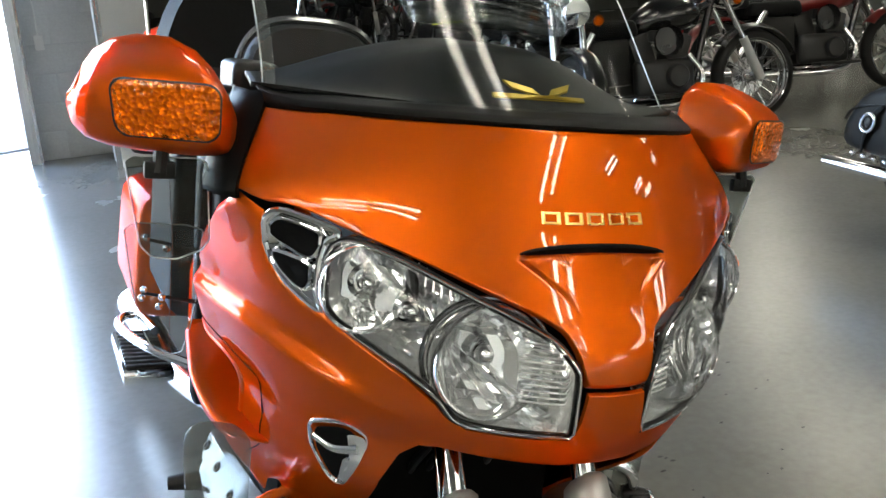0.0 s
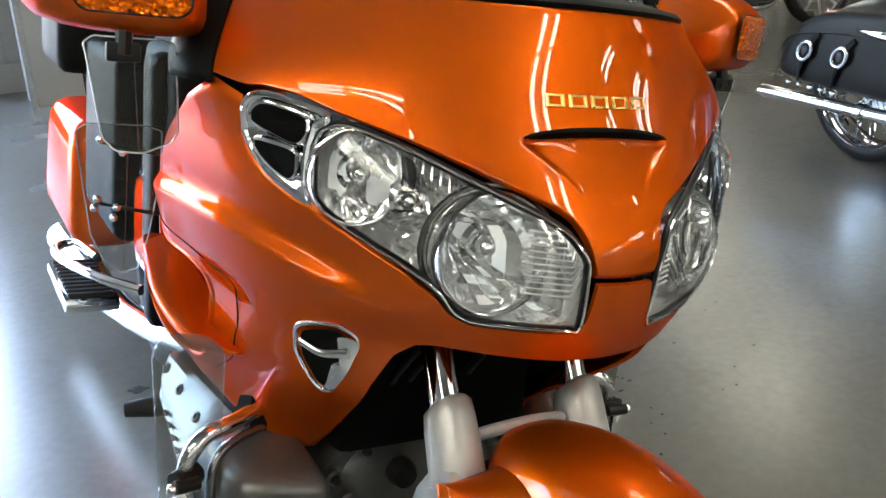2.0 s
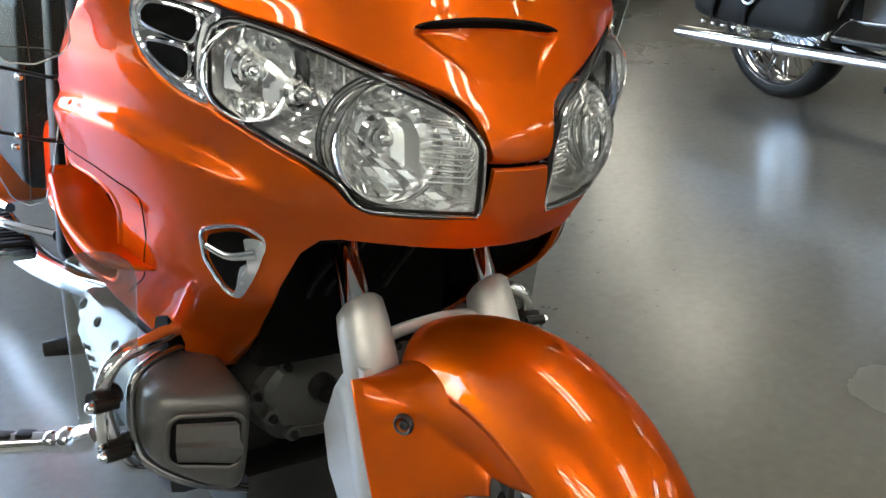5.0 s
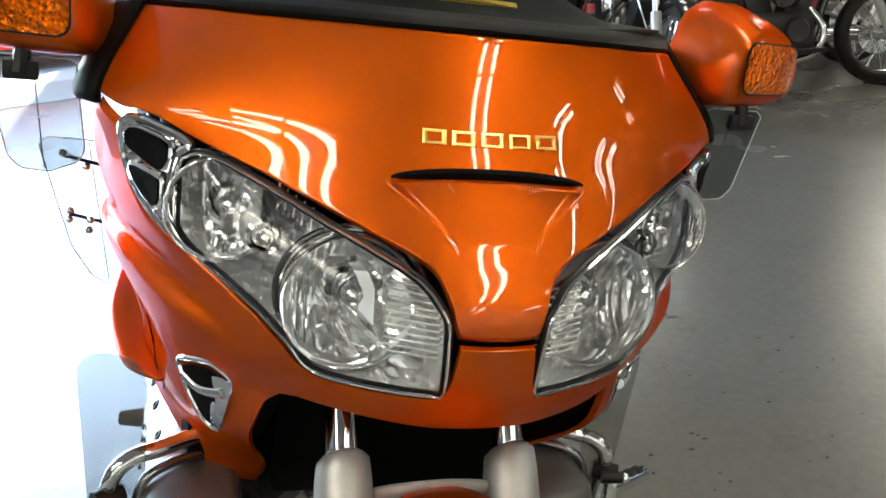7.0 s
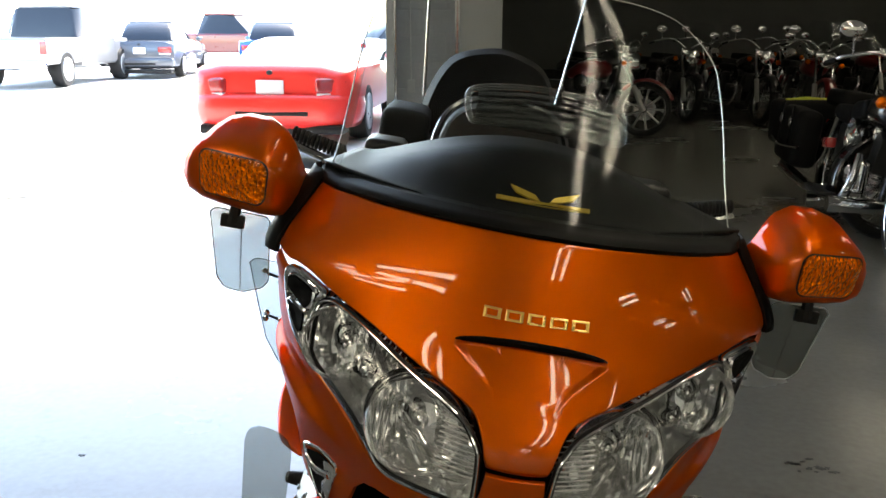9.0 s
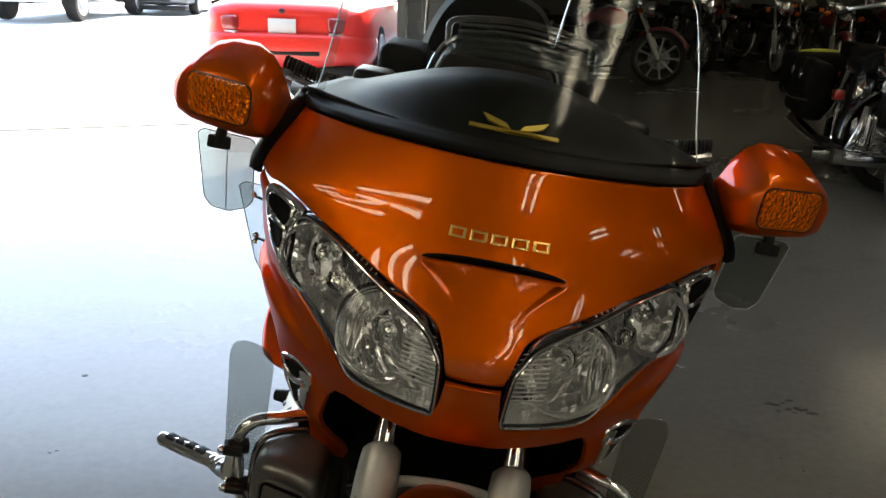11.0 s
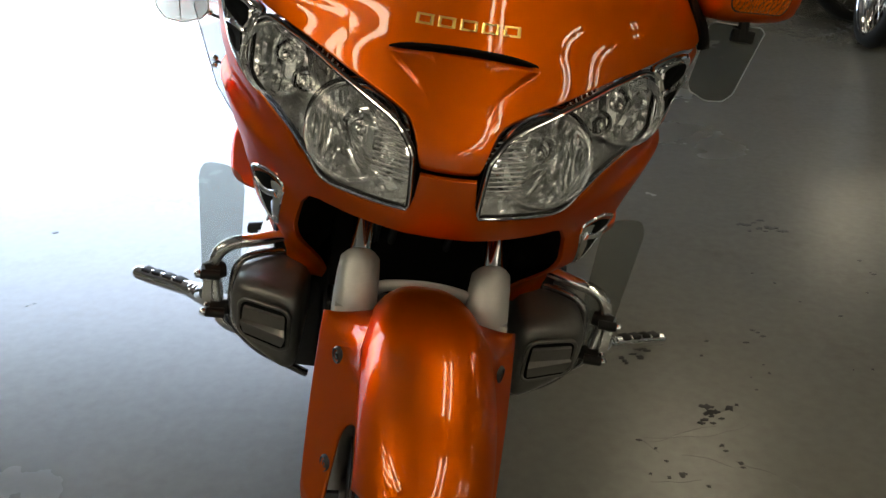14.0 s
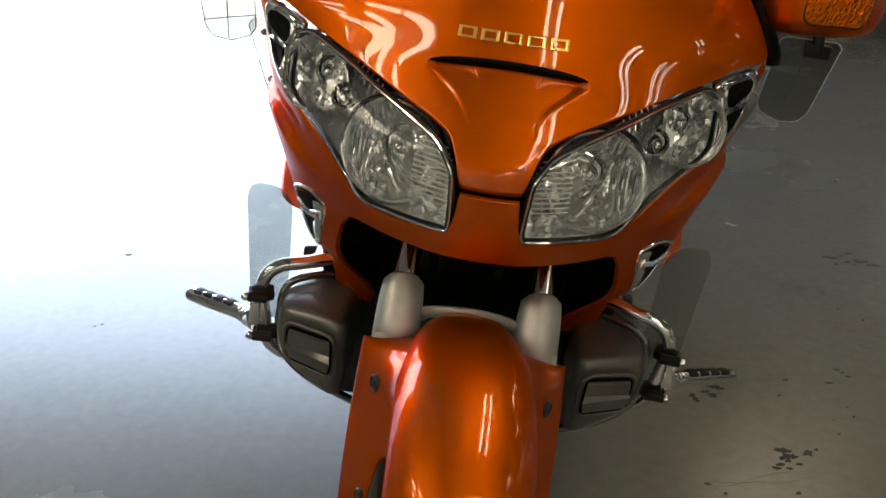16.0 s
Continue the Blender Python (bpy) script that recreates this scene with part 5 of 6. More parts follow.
for s in (1, -1):
    part("seat_skirt", rbox(*((.13, 1.06, .45), (.262, 1.40, .80)) if s > 0 else ((-.262, 1.06, .45), (-.13, 1.40, .80)), .035, 3, .94), TRIM, bike, "black seat side skirt", smooth=60)
    part("speaker_pod", rbox(*((.165, 1.50, .70), (.295, 1.80, .950)) if s > 0 else ((-.295, 1.50, .70), (-.165, 1.80, .950)), .035, 3), LEATHER, bike, "black passenger speaker pod", smooth=60)
    part("knee_panel", rbox(*((.17, .66, .44), (.285, .72, .84)) if s > 0 else ((-.285, .66, .44), (-.17, .72, .84)), .02, 2), TRIM, bike, "black inner fairing panel", smooth=60)
    part("switch_housing", rbox(*((.19, .60, .925), (.258, .70, .978)) if s > 0 else ((-.258, .60, .925), (-.19, .70, .978)), .014, 3), BLACK, bike, "black handlebar switch housing", smooth=60)
    coil = [Vector((s * (.29 + .0022 * k * .5), .62 + .0008 * k, .945 + .0001 * k)) + Vector((0, .010 * math.cos(k * .9), .010 * math.sin(k * .9))) for k in range(90)]
    part("coiled_cable", tube(coil, .0035, 6, 270), RUBBER, bike, "black coiled cable")
part("trunk", rbox((-.225, 1.86, .78), (.225, 2.26, .98), .08, 4, .88, .88), ORANGE, bike, "orange rear trunk", smooth=60)
for s in (1, -1):
    part("antenna", tube([(s * .20, 1.95, .96), (s * .25, 2.02, 1.45), (s * .25, 2.06, 1.85)], [.005, .003, .002], 6, 10), WORN_CHROME, bike, "thin whip antenna")
    grip = tube([(s * .16, .50, .90), (s * .26, .60, .93), (s * .37, .76, .90)], [.014, .016, .017], 12, 14)
    bar = part("handlebar", grip, BLACK, bike, "black handlebar grip")
    part("lever", tube([(s * .24, .58, .922), (s * .311, .645, .923), (s * .385, .66, .940)], [.006, .008, .007], 8, 12), WORN_CHROME, bar, "polished lever")
rear = Vector((0, 1.49, .27))
rear_wheel = part("rear_wheel", moved(lathe([(.17, -.07), (.20, -.085), (.24, -.085), (.262, -.06), (.27, 0), (.262, .06), (.24, .085), (.20, .085), (.17, .07)], 48, "x"), Matrix.Translation(rear)), RUBBER, bike, "wide black rear tyre", smooth=60)
part("rim", moved(lathe([(.0, -.06), (.10, -.05), (.172, -.065), (.176, 0), (.172, .065), (.10, .05), (0, .06)], 32, "x"), Matrix.Translation(rear)), ALLOY, rear_wheel, "silver cast rim")
part("rear_mudguard", rbox((-.12, 1.25, .50), (.12, 2.2, .72), .06, 3), BLACK, bike, "black rear inner mudguard")
part("frame", joined(tube([(0, .45, .70), (0, .9, .62), (0, 1.4, .55)], .06, 10, 12), tube([(0, .8, .3), (0, 1.49, .27)], .05, 10, 8)), ENGINE_DARK, bike, "dark frame")
part("side_stand", tube([(.14, .80, .20), (.22, .84, .10), (.275, .88, .046)], [.016, .014, .02], 10, 10), ENGINE_DARK, bike, "dark side stand")

# ---- the other motorcycles ----
def wheel_parts(parent, c, r, width, wire, name):
    m = Matrix.Translation(c)
    t = part(name, moved(lathe([(r * .76, -width * .4), (r * .84, -width * .5), (r * .95, -width * .42), (r, 0), (r * .95, width * .42), (r * .84, width * .5), (r * .76, width * .4)], 40, "y"), m), RUBBER, parent, "black tyre", smooth=60)
    part("rim", moved(lathe([(r * .78, -width * .42), (r * .80, -width * .46), (r * .74, -width * .3), (r * .72, 0), (r * .74, width * .3), (r * .80, width * .46), (r * .78, width * .42)], 40, "y"), m), CHROME, t, "chrome rim")
    part("hub", moved(lathe([(0, -.06), (.03, -.06), (.045, -.04), (.03, 0), (.045, .04), (.03, .06), (0, .06)], 20, "y"), m), CHROME, t, "chrome hub")
    part("brake_disc", moved(lathe([(.05, .05), (.135, .05), (.135, .056), (.05, .056), (.05, .05)], 32, "y"), m), WORN_CHROME, t, "steel brake disc")
    bars = []
    count = 30 if wire else 9
    for k in range(count):
        a, skew = 2 * math.pi * k / count, (.35 if k % 2 else -.35) if wire else 0
        s = (.03 if k % 2 else -.03) if wire else 0
        p = Vector(c) + Vector((math.cos(a) * .035, s, math.sin(a) * .035))
        q = Vector(c) + Vector((math.cos(a + skew) * r * .75, 0, math.sin(a + skew) * r * .75))
        if wire:
            bars.append(tube([p, q], .0028, 5, 2))
        else:
            part("spoke", tube([p, p.lerp(q, .5), q], [.016, .011, .014], 8, 6), ALLOY, t, "cast spoke")
    if wire:
        tagged(part("wire_spokes", joined(*bars), CHROME, t, "chrome wire spokes"), kind="stuff")
    return t


def cruiser(label, paint, wire=True, bags=False, screen_on=False, m=None, low_pipe=False, dark=False):
    """A parked cruiser that heads along +x, its front axle at the origin of the plan."""
    r = thing("motorcycle", label, "motorcycle", m, group="parked motorcycles")
    metal_a = ENGINE_DARK if dark else CHROME
    wheel_parts(r, (0, 0, .33), .33, .11, wire, "front_wheel")
    back = -1.75 if low_pipe else -1.62
    wheel_parts(r, (back, 0, .32), .32, .15, wire, "rear_wheel")
    for s in (1, -1):
        part("fork_leg", tube([(.0, s * .10, .33), (-.16, s * .10, .66), (-.33, s * .10, 1.0)], [.026, .022, .02], 12, 12), CHROME, r, "chrome fork leg")
        part("fork_slider", tube([(.01, s * .10, .31), (-.13, s * .10, .60)], .031, 12, 6), SATIN, r, "satin fork slider")
        part("turn_signal", ball((-.24, s * .21, .86), .036, 14, (.9, 1, 1)), AMBER, r, "amber turn signal")
        part("handlebar", tube([(-.36, s * .04, 1.02), (-.40, s * .22, 1.12), (-.52, s * .40, 1.08), (-.62, s * .44, 1.04)], .0125, 10, 24), CHROME, r, "chrome handlebar")
        part("grip", tube([(-.56, s * .42, 1.06), (-.66, s * .455, 1.03)], .019, 10, 6), BLACK, r, "black grip")
        mir = part("mirror", moved(ball((0, 0, 0), .06, 16, (.35, 1.25, .8)), Matrix.Translation((-.44, s * .40, 1.24))), CHROME, r, "chrome mirror")
        part("stem", tube([(-.48, s * .36, 1.09), (-.44, s * .39, 1.22)], .006, 6, 6), CHROME, mir, "chrome stem")
        part("rocker_box", rbox((-.86, s * .05 - .06, .62), (-.62, s * .05 + .06, .70), .02), metal_a, r, "rocker box")
        part("engine_case", rbox((-1.0, s * .13 - .05, .26), (-.56, s * .13 + .05, .50), .045, 3), metal_a, r, "rounded engine case")
        part("case_ring", moved(lathe([(.0, s * .03), (.07, s * .03), (.085, s * .012), (.085, 0)], 24, "y"), Matrix.Translation((-.70, s * .185, .38))), metal_a if dark else WORN_CHROME, r, "round engine cover")
        if bags and low_pipe:
            pipe = part("exhaust", tube([(-.60, s * .16, .50), (-.48, s * .27, .40), (-.70, s * .37, .36), (-1.2, s * .40, .355), (-1.96, s * .42, .355)], [.022, .026, .026, .026, .027], 14, 40), CHROME, r, "long slim chrome exhaust pipe")
            part("pipe_clamp", moved(lathe([(.026, -.018), (.033, -.014), (.033, .014), (.026, .018)], 16, "x"), Matrix.Translation((-1.42, s * .408, .355))), WORN_CHROME, pipe, "steel pipe clamp")
        else:
            part("exhaust", tube([(-.60, s * .16, .52), (-.52, s * .20, .36), (-.68, s * .23, .21), (-1.3, s * .25, .20), (-2.05, s * .27, .23)], [.022, .024, .026, .046, .050], 14, 36), CHROME, r, "chrome exhaust pipe")
        part("footboard", rbox((-.95, s * .30 - .06, .24), (-.58, s * .30 + .06, .27), .01), BLACK, r, "black footboard")
        part("shock", tube([(-1.55, s * .15, .34), (-1.30, s * .15, .70)], .028, 12, 6), CHROME, r, "chrome rear shock")
        if bags:
            if low_pipe:
                side_view = curve_through([(-1.875, .485), (-1.845, .555), (-1.765, .650), (-1.66, .700), (-1.52, .722), (-1.34, .730), (-1.22, .722), (-1.17, .66), (-1.16, .55), (-1.18, .45), (-1.24, .412), (-1.40, .410), (-1.60, .416), (-1.80, .432), (-1.865, .450)], 80, True)
                heart, leather = side_view.mean(0), []
                for q, d in ((.80, .262), (.93, .268), (1.0, .29), (1.0, .39), (.985, .408), (.94, .420), (.80, .428), (.40, .432), (.02, .432)):
                    leather += [(x, s * d, z) for x, z in heart + (side_view - heart) * q]
                bag = part("saddlebag", (leather, grid(9, 80, True) + [tuple(range(80))]), BAG, r, "worn dark grey leather saddlebag with chrome buckles", smooth=60)
                seam = curve_through([(-1.845, .555), (-1.80, .598), (-1.70, .625), (-1.55, .640), (-1.38, .642), (-1.20, .640)], 40)
                part("flap_edge", tube([(x, s * (.424 + .006 * min(1, (x + 1.845) * 8)), z) for x, z in seam], .006, 8, 60, .6), BAG, bag, "rolled edge of the leather flap")
                part("chrome_trim", tube([(-1.445, s * .436, .668), (-1.40, s * .442, .664), (-1.20, s * .44, .660)], [.003, .016, .017], 10, 14, .5), CHROME, bag, "pointed chrome trim bar")
                for x, z in ((-1.689, .562), (-1.508, .557)):
                    part("strap", tube([(x + .06, s * .433, z + .07), (x + .02, s * .441, z + .03), (x - .03, s * .440, z - .06), (x - .06, s * .425, z - .125)], [.016, .020, .020, .017], 8, 16, .3), LEATHER, bag, "black leather strap")
                    eye = [(x + .034 * math.cos(a) + .012 * math.sin(a), s * .449, z + .036 * math.sin(a)) for a in np.linspace(0, 2 * math.pi, 24)]
                    part("buckle", tube(eye, .0085, 10, 60, cap=False), CHROME, bag, "rounded chrome buckle")
                    part("buckle_boss", ball((x, s * .446, z), .020, 14, (1, .5, 1.1)), ENGINE_DARK, bag, "dark buckle centre")
                for k in range(5):
                    part("rivet", ball((-1.80 + .06 * k, s * .425, .418 - .002 * k), .012, 10, (1.3, .8, .7)), CHROME, bag, "chrome rivet")
            else:
                bag = part("saddlebag", moved(rbox((-.33, -.09, -.20), (.33, .09, .20), .07, 4, .90), Matrix.Translation((-1.68, s * .30, .50))), LEATHER, r, "black leather saddlebag with chrome buckles", smooth=60)
                for x in (-1.85, -1.55):
                    part("strap", rbox((x - .02, s * .395 - .006, .45), (x + .02, s * .395 + .006, .71), .003), LEATHER, bag, "leather strap")
                    part("buckle", moved(lathe([(.018, 0), (.034, .006), (.040, 0), (.034, -.006), (.018, 0)], 20, "y"), Matrix.Translation((x, s * .405, .60))), CHROME, bag, "chrome buckle")
            if low_pipe:
                part("strut", tube([(-1.22, s * .36, .40), (-1.12, s * .33, .60), (-1.06, s * .29, .72)], .011, 10, 12), CHROME, r, "chrome strut beside the saddlebag")
                part("side_cover", moved(rbox((-.20, -.03, -.17), (.20, .03, .17), .025, 3, .85), Matrix.Translation((-.98, s * .20, .58))), SILVER_PAINT, r, "silver side cover", smooth=60)
                part("passenger_board", moved(rbox((-.13, -.055, -.012), (.13, .055, .012), .010, 2), Matrix.Translation((-1.02, s * .36, .44)) @ Matrix.Rotation(radians(-s * 25), 4, "X")), BLACK, r, "black passenger footboard with a chrome rim", smooth=60)
                part("board_rim", moved(tube([(x, y, .012) for x, y in rounded(.25, .10, .025, 5) + rounded(.25, .10, .025, 5)[:1]], .004, 8, 60, cap=False), Matrix.Translation((-1.02, s * .36, .44)) @ Matrix.Rotation(radians(-s * 25), 4, "X")), CHROME, r, "chrome rim of the footboard")
            else:
                part("bag_rail", tube([(-2.06, s * .40, .44), (-1.7, s * .41, .42), (-1.25, s * .38, .45)], .011, 8, 18), CHROME, r, "chrome bag rail")
    part("headlight", moved(lathe([(0.001, .10), (.08, .09), (.095, .06), (.095, 0), (.07, -.10), (0.001, -.13)], 28, "x"), Matrix.Translation((-.18, 0, .90))), CHROME, r, "round chrome headlight")
    part("triple_clamp", rbox((-.33, -.13, .93), (-.24, .13, .99), .015), CHROME, r, "chrome triple clamp")
    tank = []
    for d, w, h, z in ((0, .05, .05, .80), (.06, .13, .10, .80), (.2, .17, .13, .80), (.4, .15, .11, .78), (.52, .09, .06, .74), (.56, .03, .02, .73)):
        for k in range(24):
            a = 2 * math.pi * k / 24
            tank.append((-.42 - d, w * math.cos(a), z + h * math.sin(a)))
    part("fuel_tank", (tank, grid(6, 24, True) + [tuple(range(24))]), paint, r, "painted teardrop tank", smooth=60)
    for c, rr, a0, a1, w, nm in ((Vector((0, 0, .33)), .37, -50, 70, .075, "front_mudguard"), (Vector((back, 0, .32)), .37, -95, 60, .10, "rear_mudguard")):
        v = []
        for ang in np.linspace(a0, a1, 20):
            for s in np.linspace(-1, 1, 11):
                q = rr - .035 * abs(s) ** 2.5
                v.append((c.x - q * math.sin(radians(-ang)), s * w, c.z + q * math.cos(radians(ang))))
        part(nm, (v, grid(20, 11)), paint, r, "painted mudguard", smooth=60, thick=.004)
    part("seat", joined(rbox((-1.45, -.16, .66), (-.95, .16, .78), .05, 3, .9), rbox((-1.85, -.13, .74), (-1.40, .13, .86), .04, 3, .9)), LEATHER, r, "black leather seat", smooth=60)
    part("cylinder", joined(moved(rbox((-.08, -.08, 0), (.08, .08, .24), .02), Matrix.Translation((-.66, 0, .44)) @ Matrix.Rotation(radians(18), 4, "Y")), moved(rbox((-.08, -.08, 0), (.08, .08, .24), .02), Matrix.Translation((-.86, 0, .44)) @ Matrix.Rotation(radians(-18), 4, "Y"))), ENGINE_DARK, r, "finned cylinders")
    part("air_cleaner", moved(lathe([(0, .05), (.09, .05), (.105, .03), (.105, 0)], 28, "y"), Matrix.Translation((-.76, -.20, .62))), BLACK_PAINT if dark else CHROME, r, "round air cleaner")
    part("frame", joined(tube([(-.30, 0, .92), (-.50, 0, .30), (-.60, 0, .20), (-1.2, 0, .22), (-1.62, 0, .32)], .028, 10, 26), tube([(-.34, 0, .85), (-.9, 0, .68), (-1.6, 0, .64)], .03, 10, 12), tube([(-1.2, 0, .25), (-1.15, 0, .66)], .03, 8, 6)), BLACK_PAINT, r, "black frame")
    part("battery_box", rbox((-1.32, -.13, .34), (-1.02, .13, .66), .03), BLACK, r, "black side box")
    part("tail_lamp", rbox((-2.02, -.06, .56), (-1.96, .06, .63), .02), TAIL_RED, r, "red tail lamp")
    part("side_stand", tube([(-.85, .14, .24), (-.9, .26, .09), (-.92, .31, .005)], .013, 8, 10), CHROME, r, "chrome side stand")
    if screen_on:
        v = []
        for h in np.linspace(0, 1, 9):
            for s in np.linspace(-1, 1, 17):
                v.append((-.22 - .20 * h - .12 * s * s, s * .28 * (1 - .35 * max(0, h - .6) / .4), .86 + .52 * h))
        sc = part("windscreen", (v, grid(9, 17)), SCREEN, r, "clear windscreen", smooth=60)
        sc.visible_shadow = False
    return r


def heading(x, y, deg, lean=9):
    return pose(x, y, 0, 0, 0, deg) @ pose(0, 0, 0, lean, 0, 0)


bagger = cruiser("silver and black cruiser with black leather saddlebags and chrome pipes", SILVER_PAINT, True, True, False, heading(2.86, .12, -97, 4), low_pipe=True)
wirebike = cruiser("black cruiser with chrome wire wheels", BLACK_PAINT, True, False, False, heading(4.36, 4.42, -8, -7), dark=True)
redbike = cruiser("dark red cruiser with cast wheels", MAROON, False, False, True, heading(6.35, 4.9, -12, -7), dark=True)
near = cruiser("black cruiser with chrome engine and saddlebags", BLACK_PAINT, True, True, False, heading(2.52, 3.98, -98.8, -7))
copy_thing(wirebike, heading(7.9, 6.9, -14, -7))
copy_thing(redbike, heading(2.35, 10.2, -20, -7))
for x, y, d, src in ((3.3, 11.9, -80, near), (4.25, 11.7, -84, wirebike), (5.2, 12.3, -78, near), (4.3, 14.4, -70, redbike), (5.5, 14.3, -78, wirebike), (6.8, 13.6, -82, redbike), (8.1, 13.2, -84, near), (3.1, 14.9, -64, bagger), (4.6, 10.6, -95, redbike), (5.9, 9.6, -98, near)):
    copy_thing(src, heading(x, y, d, -7))
roll = thing("luggage_roll", "black bag with a lime yellow trim on a parked motorcycle", "bag", pose(2.74, 6.10, .42))
part("bag", rbox((-.23, -.17, 0), (.23, .17, .34), .07, 4), LEATHER, roll, "black fabric bag", smooth=60)
part("trim", tube([(-.18, -.08, .336), (0, -.05, .347), (.18, -.08, .334)], .018, 8, 14, .5), LIME, roll, "lime yellow trim")

# ---- cars in the yard ----
def car_body(length, width, stations):
    """Cross sections along the car: (y, half width at the waist, sill, waist, roof, half width of the roof)."""
    v = []
    for y, w, sill, waist, roof, rw in stations:
        ring = [(0, sill), (w * .75, sill), (w * .95, sill + .08), (w, (sill + waist) / 2), (w * .97, waist - .03), (w * .93, waist), (rw, roof - .03), (rw * .85, roof), (0, roof + .01)]
        full = ring + [(-x, z) for x, z in reversed(ring[1:-1])]
        v += [(x, y, z) for x, z in full]
    n = 16
    return v, grid(len(stations), n, True) + [tuple(range(n)), tuple(range(len(stations) * n - n, len(stations) * n))]


def car_wheel(parent, x, y, r, w):
    t = part("wheel", moved(lathe([(0, -w), (r * .7, -w), (r * .78, -w * 1.05), (r * .95, -w), (r, -w * .5), (r, w * .5), (r * .95, w), (r * .78, w * 1.05), (r * .7, w), (0, w)], 28, "x"), Matrix.Translation((x, y, r))), RUBBER, parent, "black tyre", smooth=50)
    part("rim", moved(lathe([(0, w * 1.02), (r * .15, w * 1.06), (r * .6, w * 1.0), (r * .66, w * 1.1), (r * .68, w * 1.0)] if x > 0 else [(0, -w * 1.02), (r * .15, -w * 1.06), (r * .6, -w * 1.0), (r * .66, -w * 1.1), (r * .68, -w * 1.0)], 20, "x"), Matrix.Translation((x, y, r))), ALLOY, t, "alloy rim")


def car(label, paint, m, w=.92, length=4.4, coupe=False, glare_paint=None):
    c = thing("car", label, "car", m, group="parked cars")
    h = 1.16 if coupe else 1.42
    wa = .86 if coupe else .92
    body = [(-.01, w * .60, .40, .66, .74, w * .48), (0, w * .74, .34, .72, .80, w * .58), (.03, w * .84, .30, .77, .845, w * .66), (.09, w * .92, .27, .81, .872, w * .73), (.20, w * .975, .24, .835, .885, w * .79), (.42, w, .22, wa - .005, .885, w * .8), (1.2, w, .22, wa, wa + .02, w * .8),
            (length * .62, w, .22, wa - .02, wa + .01, w * .8), (length * .82, w * .97, .22, wa - .10, wa - .07, w * .75), (length * .95, w * .88, .24, wa - .2, wa - .16, w * .6), (length, w * .70, .3, wa - .32, wa - .28, w * .5)] if coupe else [(0, w * .80, .30, wa - .16, wa - .08, w * .70), (.05, w * .93, .26, wa - .06, wa + .0, w * .78), (.25, w * .99, .24, wa, wa + .02, w * .82), (.75, w, .22, wa, wa + .03, w * .8), (1.2, w, .22, wa, wa + .02, w * .8),
            (length * .62, w, .22, wa - .02, wa + .01, w * .8), (length * .82, w * .97, .22, wa - .10, wa - .07, w * .75), (length * .95, w * .88, .24, wa - .2, wa - .16, w * .6), (length, w * .70, .3, wa - .32, wa - .28, w * .5)]
    part("body", car_body(length, w, body), paint, c, "painted car body", smooth=50)
    cw = .84 if coupe else 1.0
    cabin = [(.42 if coupe else .55, w * .82 * cw, wa - .05, wa, wa + .02, w * .70 * cw), (1.05 if coupe else 1.0, w * .84 * cw, wa - .05, wa + .05, h - .03, w * .62 * cw), (1.55, w * .85 * cw, wa - .05, wa + .05, h, w * .64 * cw), (2.1, w * .85 * cw, wa - .05, wa + .05, h - .02, w * .63 * cw), (2.95, w * .82, wa - .08, wa - .02, wa + .02, w * .7)]
    # the coupe's glass and roof are coloured white for the glare on them
    part("cabin", car_body(length, w, cabin), glare_paint or CAR_GLASS, c, "dark glazed cabin" if glare_paint is None else "glazed cabin coloured white for glare", smooth=50)
    if glare_paint is None:
        part("roof", rbox((-w * .6, 1.15, h - .03), (w * .6, 2.05, h + .015), .02), paint, c, "painted roof", smooth=50)
    for s in (1, -1):
        lamp = part("tail_lamp", moved(rbox((-.18, -.05, -.085), (.18, .05, .085), .05, 4), Matrix.Translation((s * w * .70, .045, wa - .20)) @ Matrix.Rotation(radians(s * 24), 4, "Z")) if coupe else rbox((s * w * .68 - .17, -.02, wa - .27), (s * w * .68 + .17, .05, wa - .12), .035, 3), TAIL_RED, c, "red tail lamp", smooth=60)
        part("reverse_lamp", moved(rbox((-.14, -.03, -.02), (.14, .03, .02), .008), Matrix.Translation((s * w * .68, .022, wa - .30)) @ Matrix.Rotation(radians(s * 22 if coupe else 0), 4, "Z")), WHITE_CARD, lamp, "pale reversing lamp")
        for y in (.85, length - .9):
            car_wheel(c, s * (w - .11), y, .32, .11)
        part("side_mirror", ball((s * (w + .04), length * .58, wa + .05), .09, 10, (1, .6, .7)), paint, c, "door mirror")
    if coupe:
        plan = curve_through([(-w, .55), (-w * .985, .25), (-w * .90, .06), (-w * .70, -.05), (-w * .35, -.095), (0, -.105), (w * .35, -.095), (w * .70, -.05), (w * .90, .06), (w * .985, .25), (w, .55)], 50)
        rows = [(x * q, .55 + (y - .55) * q, z) for z, q in ((.20, .93), (.26, .97), (.34, .995), (.44, 1.0), (.50, .992), (.54, .975), (.56, .93)) for x, y in plan]
        part("bumper", (rows, grid(7, 50)), paint, c, "rounded painted bumper", smooth=60, thick=.02)
    else:
        part("bumper", rbox((-w * .92, -.07, .30), (w * .92, .2, .52), .06, 3), paint, c, "painted bumper", smooth=60)
    part("valance", rbox((-w * .40, -.115, .335), (w * .45, -.06, .385), .015) if coupe else rbox((-w * .55, -.075, .34), (w * .10 + .3, -.05, .40), .01), BLACK, c, "dark bumper opening")
    part("diffuser", rbox((-w * .85, -.06, .13), (w * .85, .3, .235), .03), BLACK, c, "dark underbody")
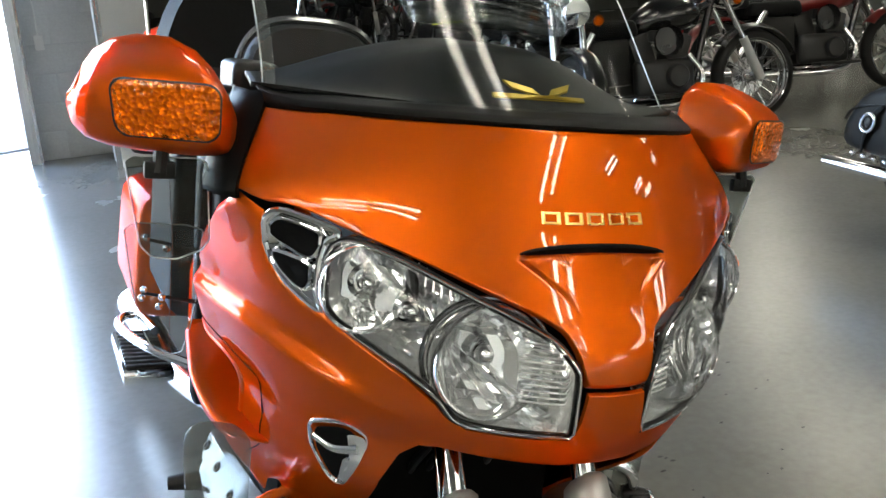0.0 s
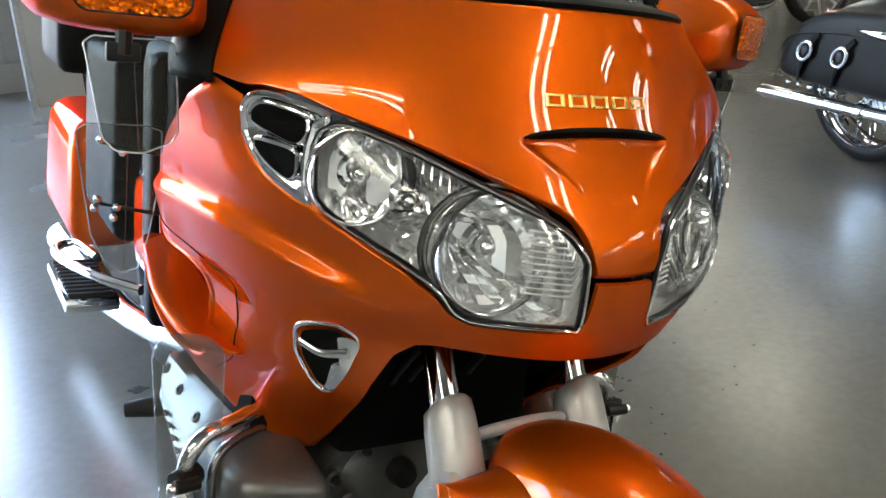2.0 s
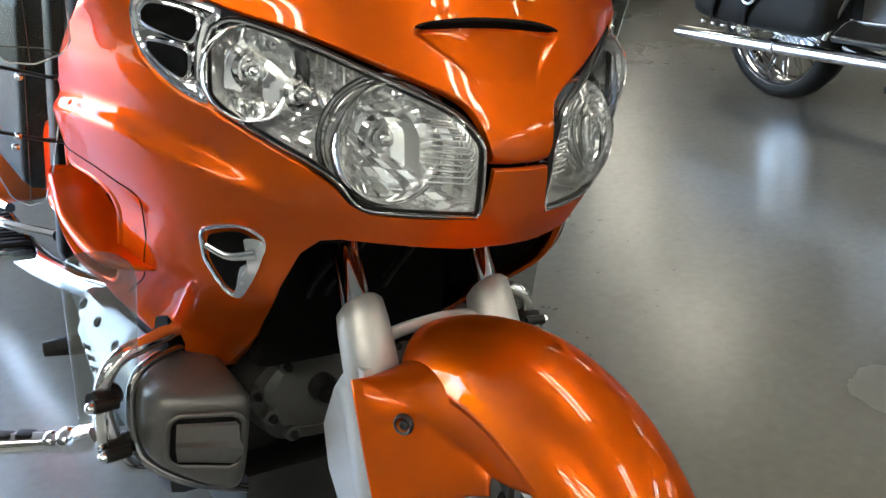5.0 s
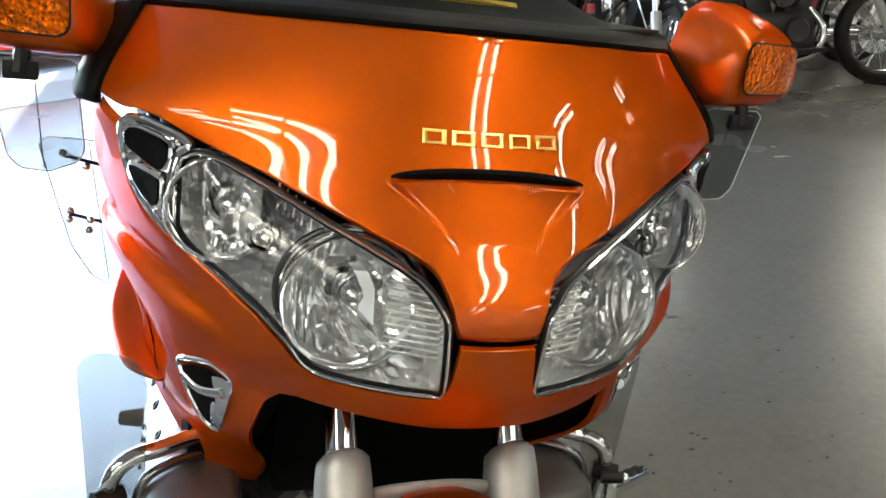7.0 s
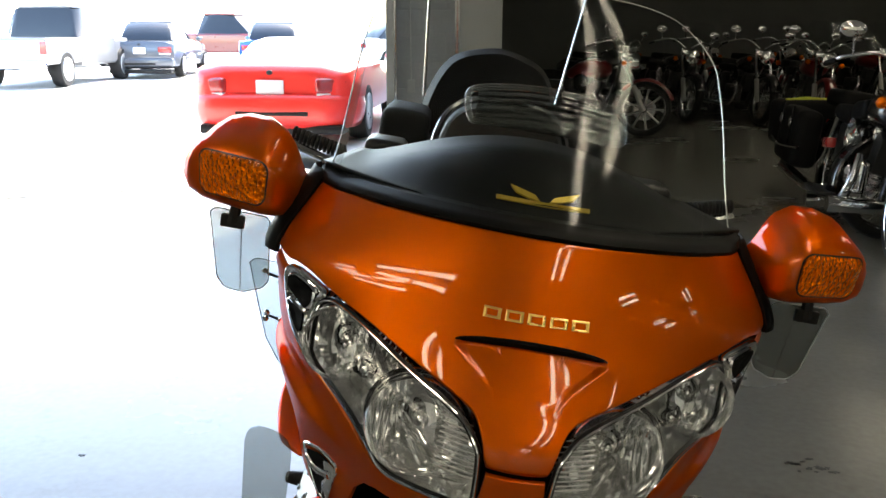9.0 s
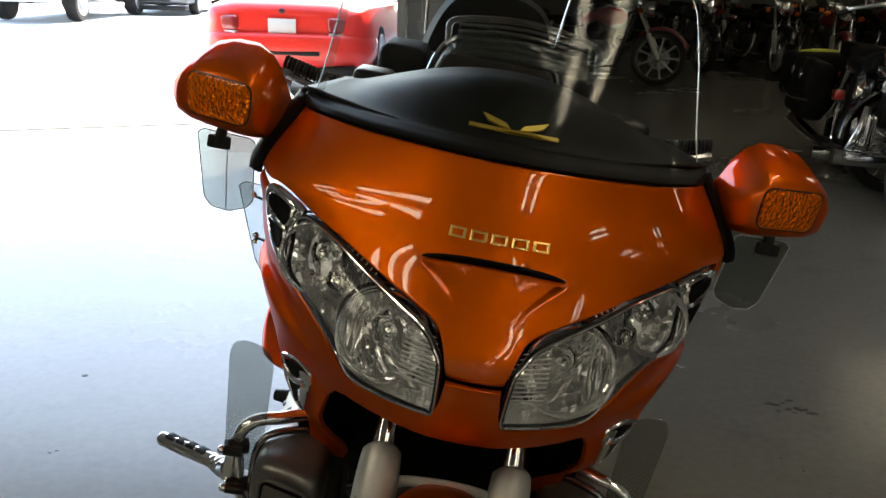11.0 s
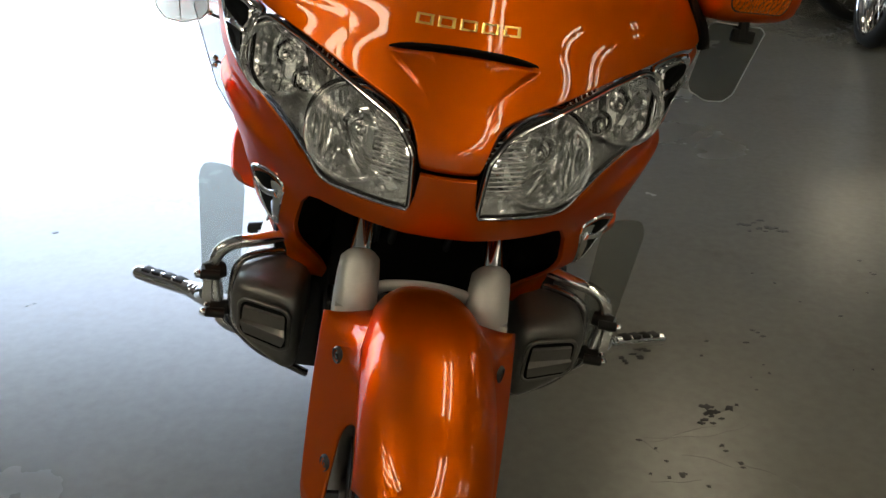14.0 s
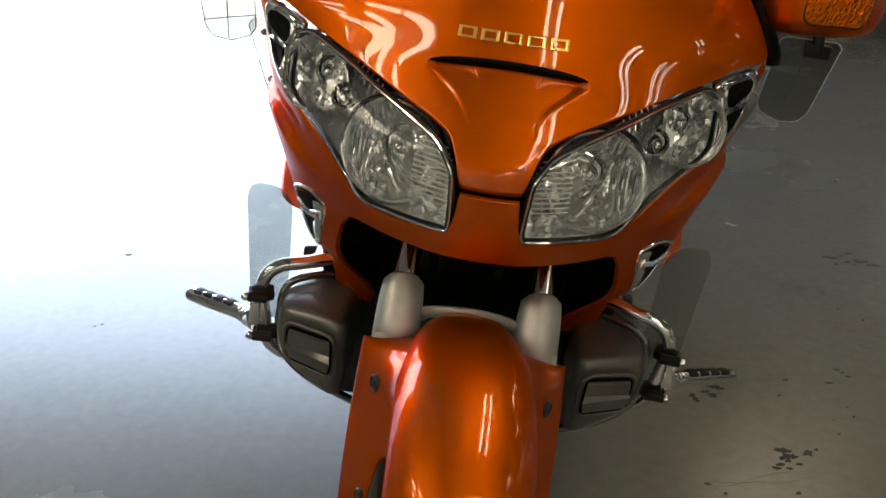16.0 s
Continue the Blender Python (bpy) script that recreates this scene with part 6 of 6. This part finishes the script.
    part("number_plate", rbox((-.155, -.045, wa - .30), (.155, -.03, wa - .14), .004), WHITE_CARD, c, "pale number plate")
    part("badge", ball((0, -.03, wa - .06), .035, 12, (1, .3, .8)), ENGINE_DARK, c, "small dark badge")
    return c


def pickup(label, paint, m):
    c = thing("pickup_truck", label, "pickup truck", m, group="parked cars")
    part("bed", joined(rbox((-.92, 0, .50), (.92, 1.9, 1.05), .05, 3), rbox((-.90, 1.8, .42), (.90, 2.1, .9), .03)), paint, c, "painted load bed", smooth=60)
    part("bed_floor", rbox((-.80, .08, .98), (.80, 1.82, 1.06), .01), BLACK, c, "black bed liner")
    part("cab", car_body(2, .9, [(1.85, .86, .45, 1.05, 1.10, .72), (2.05, .9, .42, 1.08, 1.70, .66), (2.6, .9, .42, 1.08, 1.74, .68), (3.2, .9, .42, 1.06, 1.68, .66), (3.75, .9, .42, 1.05, 1.10, .74)]), CAR_GLASS, c, "dark glazed cab", smooth=50)
    part("cab_roof", rbox((-.66, 2.05, 1.70), (.66, 3.2, 1.76), .03), paint, c, "painted cab roof")
    part("cab_side", rbox((-.925, 1.9, .42), (.925, 3.8, 1.07), .06, 3), paint, c, "painted doors", smooth=60)
    part("bonnet", rbox((-.9, 3.6, .45), (.9, 5.2, 1.02), .10, 4, .92), paint, c, "painted bonnet", smooth=60)
    part("bumper", rbox((-.9, -.16, .42), (.9, .02, .60), .03), CHROME, c, "chrome step bumper", smooth=60)
    for s in (1, -1):
        part("tail_lamp", rbox((s * .84 - .07, -.012, .72), (s * .84 + .07, .03, .98), .02), TAIL_RED, c, "red tail lamp")
        for y in (.95, 4.3):
            car_wheel(c, s * .80, y, .38, .13)
    part("number_plate", rbox((-.155, -.175, .44), (.155, -.165, .56), .003), WHITE_CARD, c, "pale number plate")
    return c


car("bright red coupe with a glare-whitened cabin parked outside the door", RED_PAINT, pose(-1.95, 9.2, 0, 0, 0, -4), .95, 4.45, True, WHITE_CARD)
car("dark grey saloon parked in the sun", GREY_PAINT, pose(-7.9, 22.7, 0, 0, 0, 3))
pickup("silver grey pickup truck parked in the sun", SILVER_PAINT, pose(-9.3, 18.4, 0, 0, 0, -1))
car("bright blue hatchback parked in the sun", BLUE_PAINT, pose(-5.1, 25.3, 0, 0, 0, 4))
pickup("dark red pickup truck parked far off", MAROON, pose(-10.6, 33, 0, 0, 0, -100))
pickup("white pickup truck parked far off", WHITE_CARD, pose(-14.5, 27, 0, 0, 0, -30))
car("white saloon parked far off", WHITE_CARD, pose(-3.2, 30, 0, 0, 0, -60))
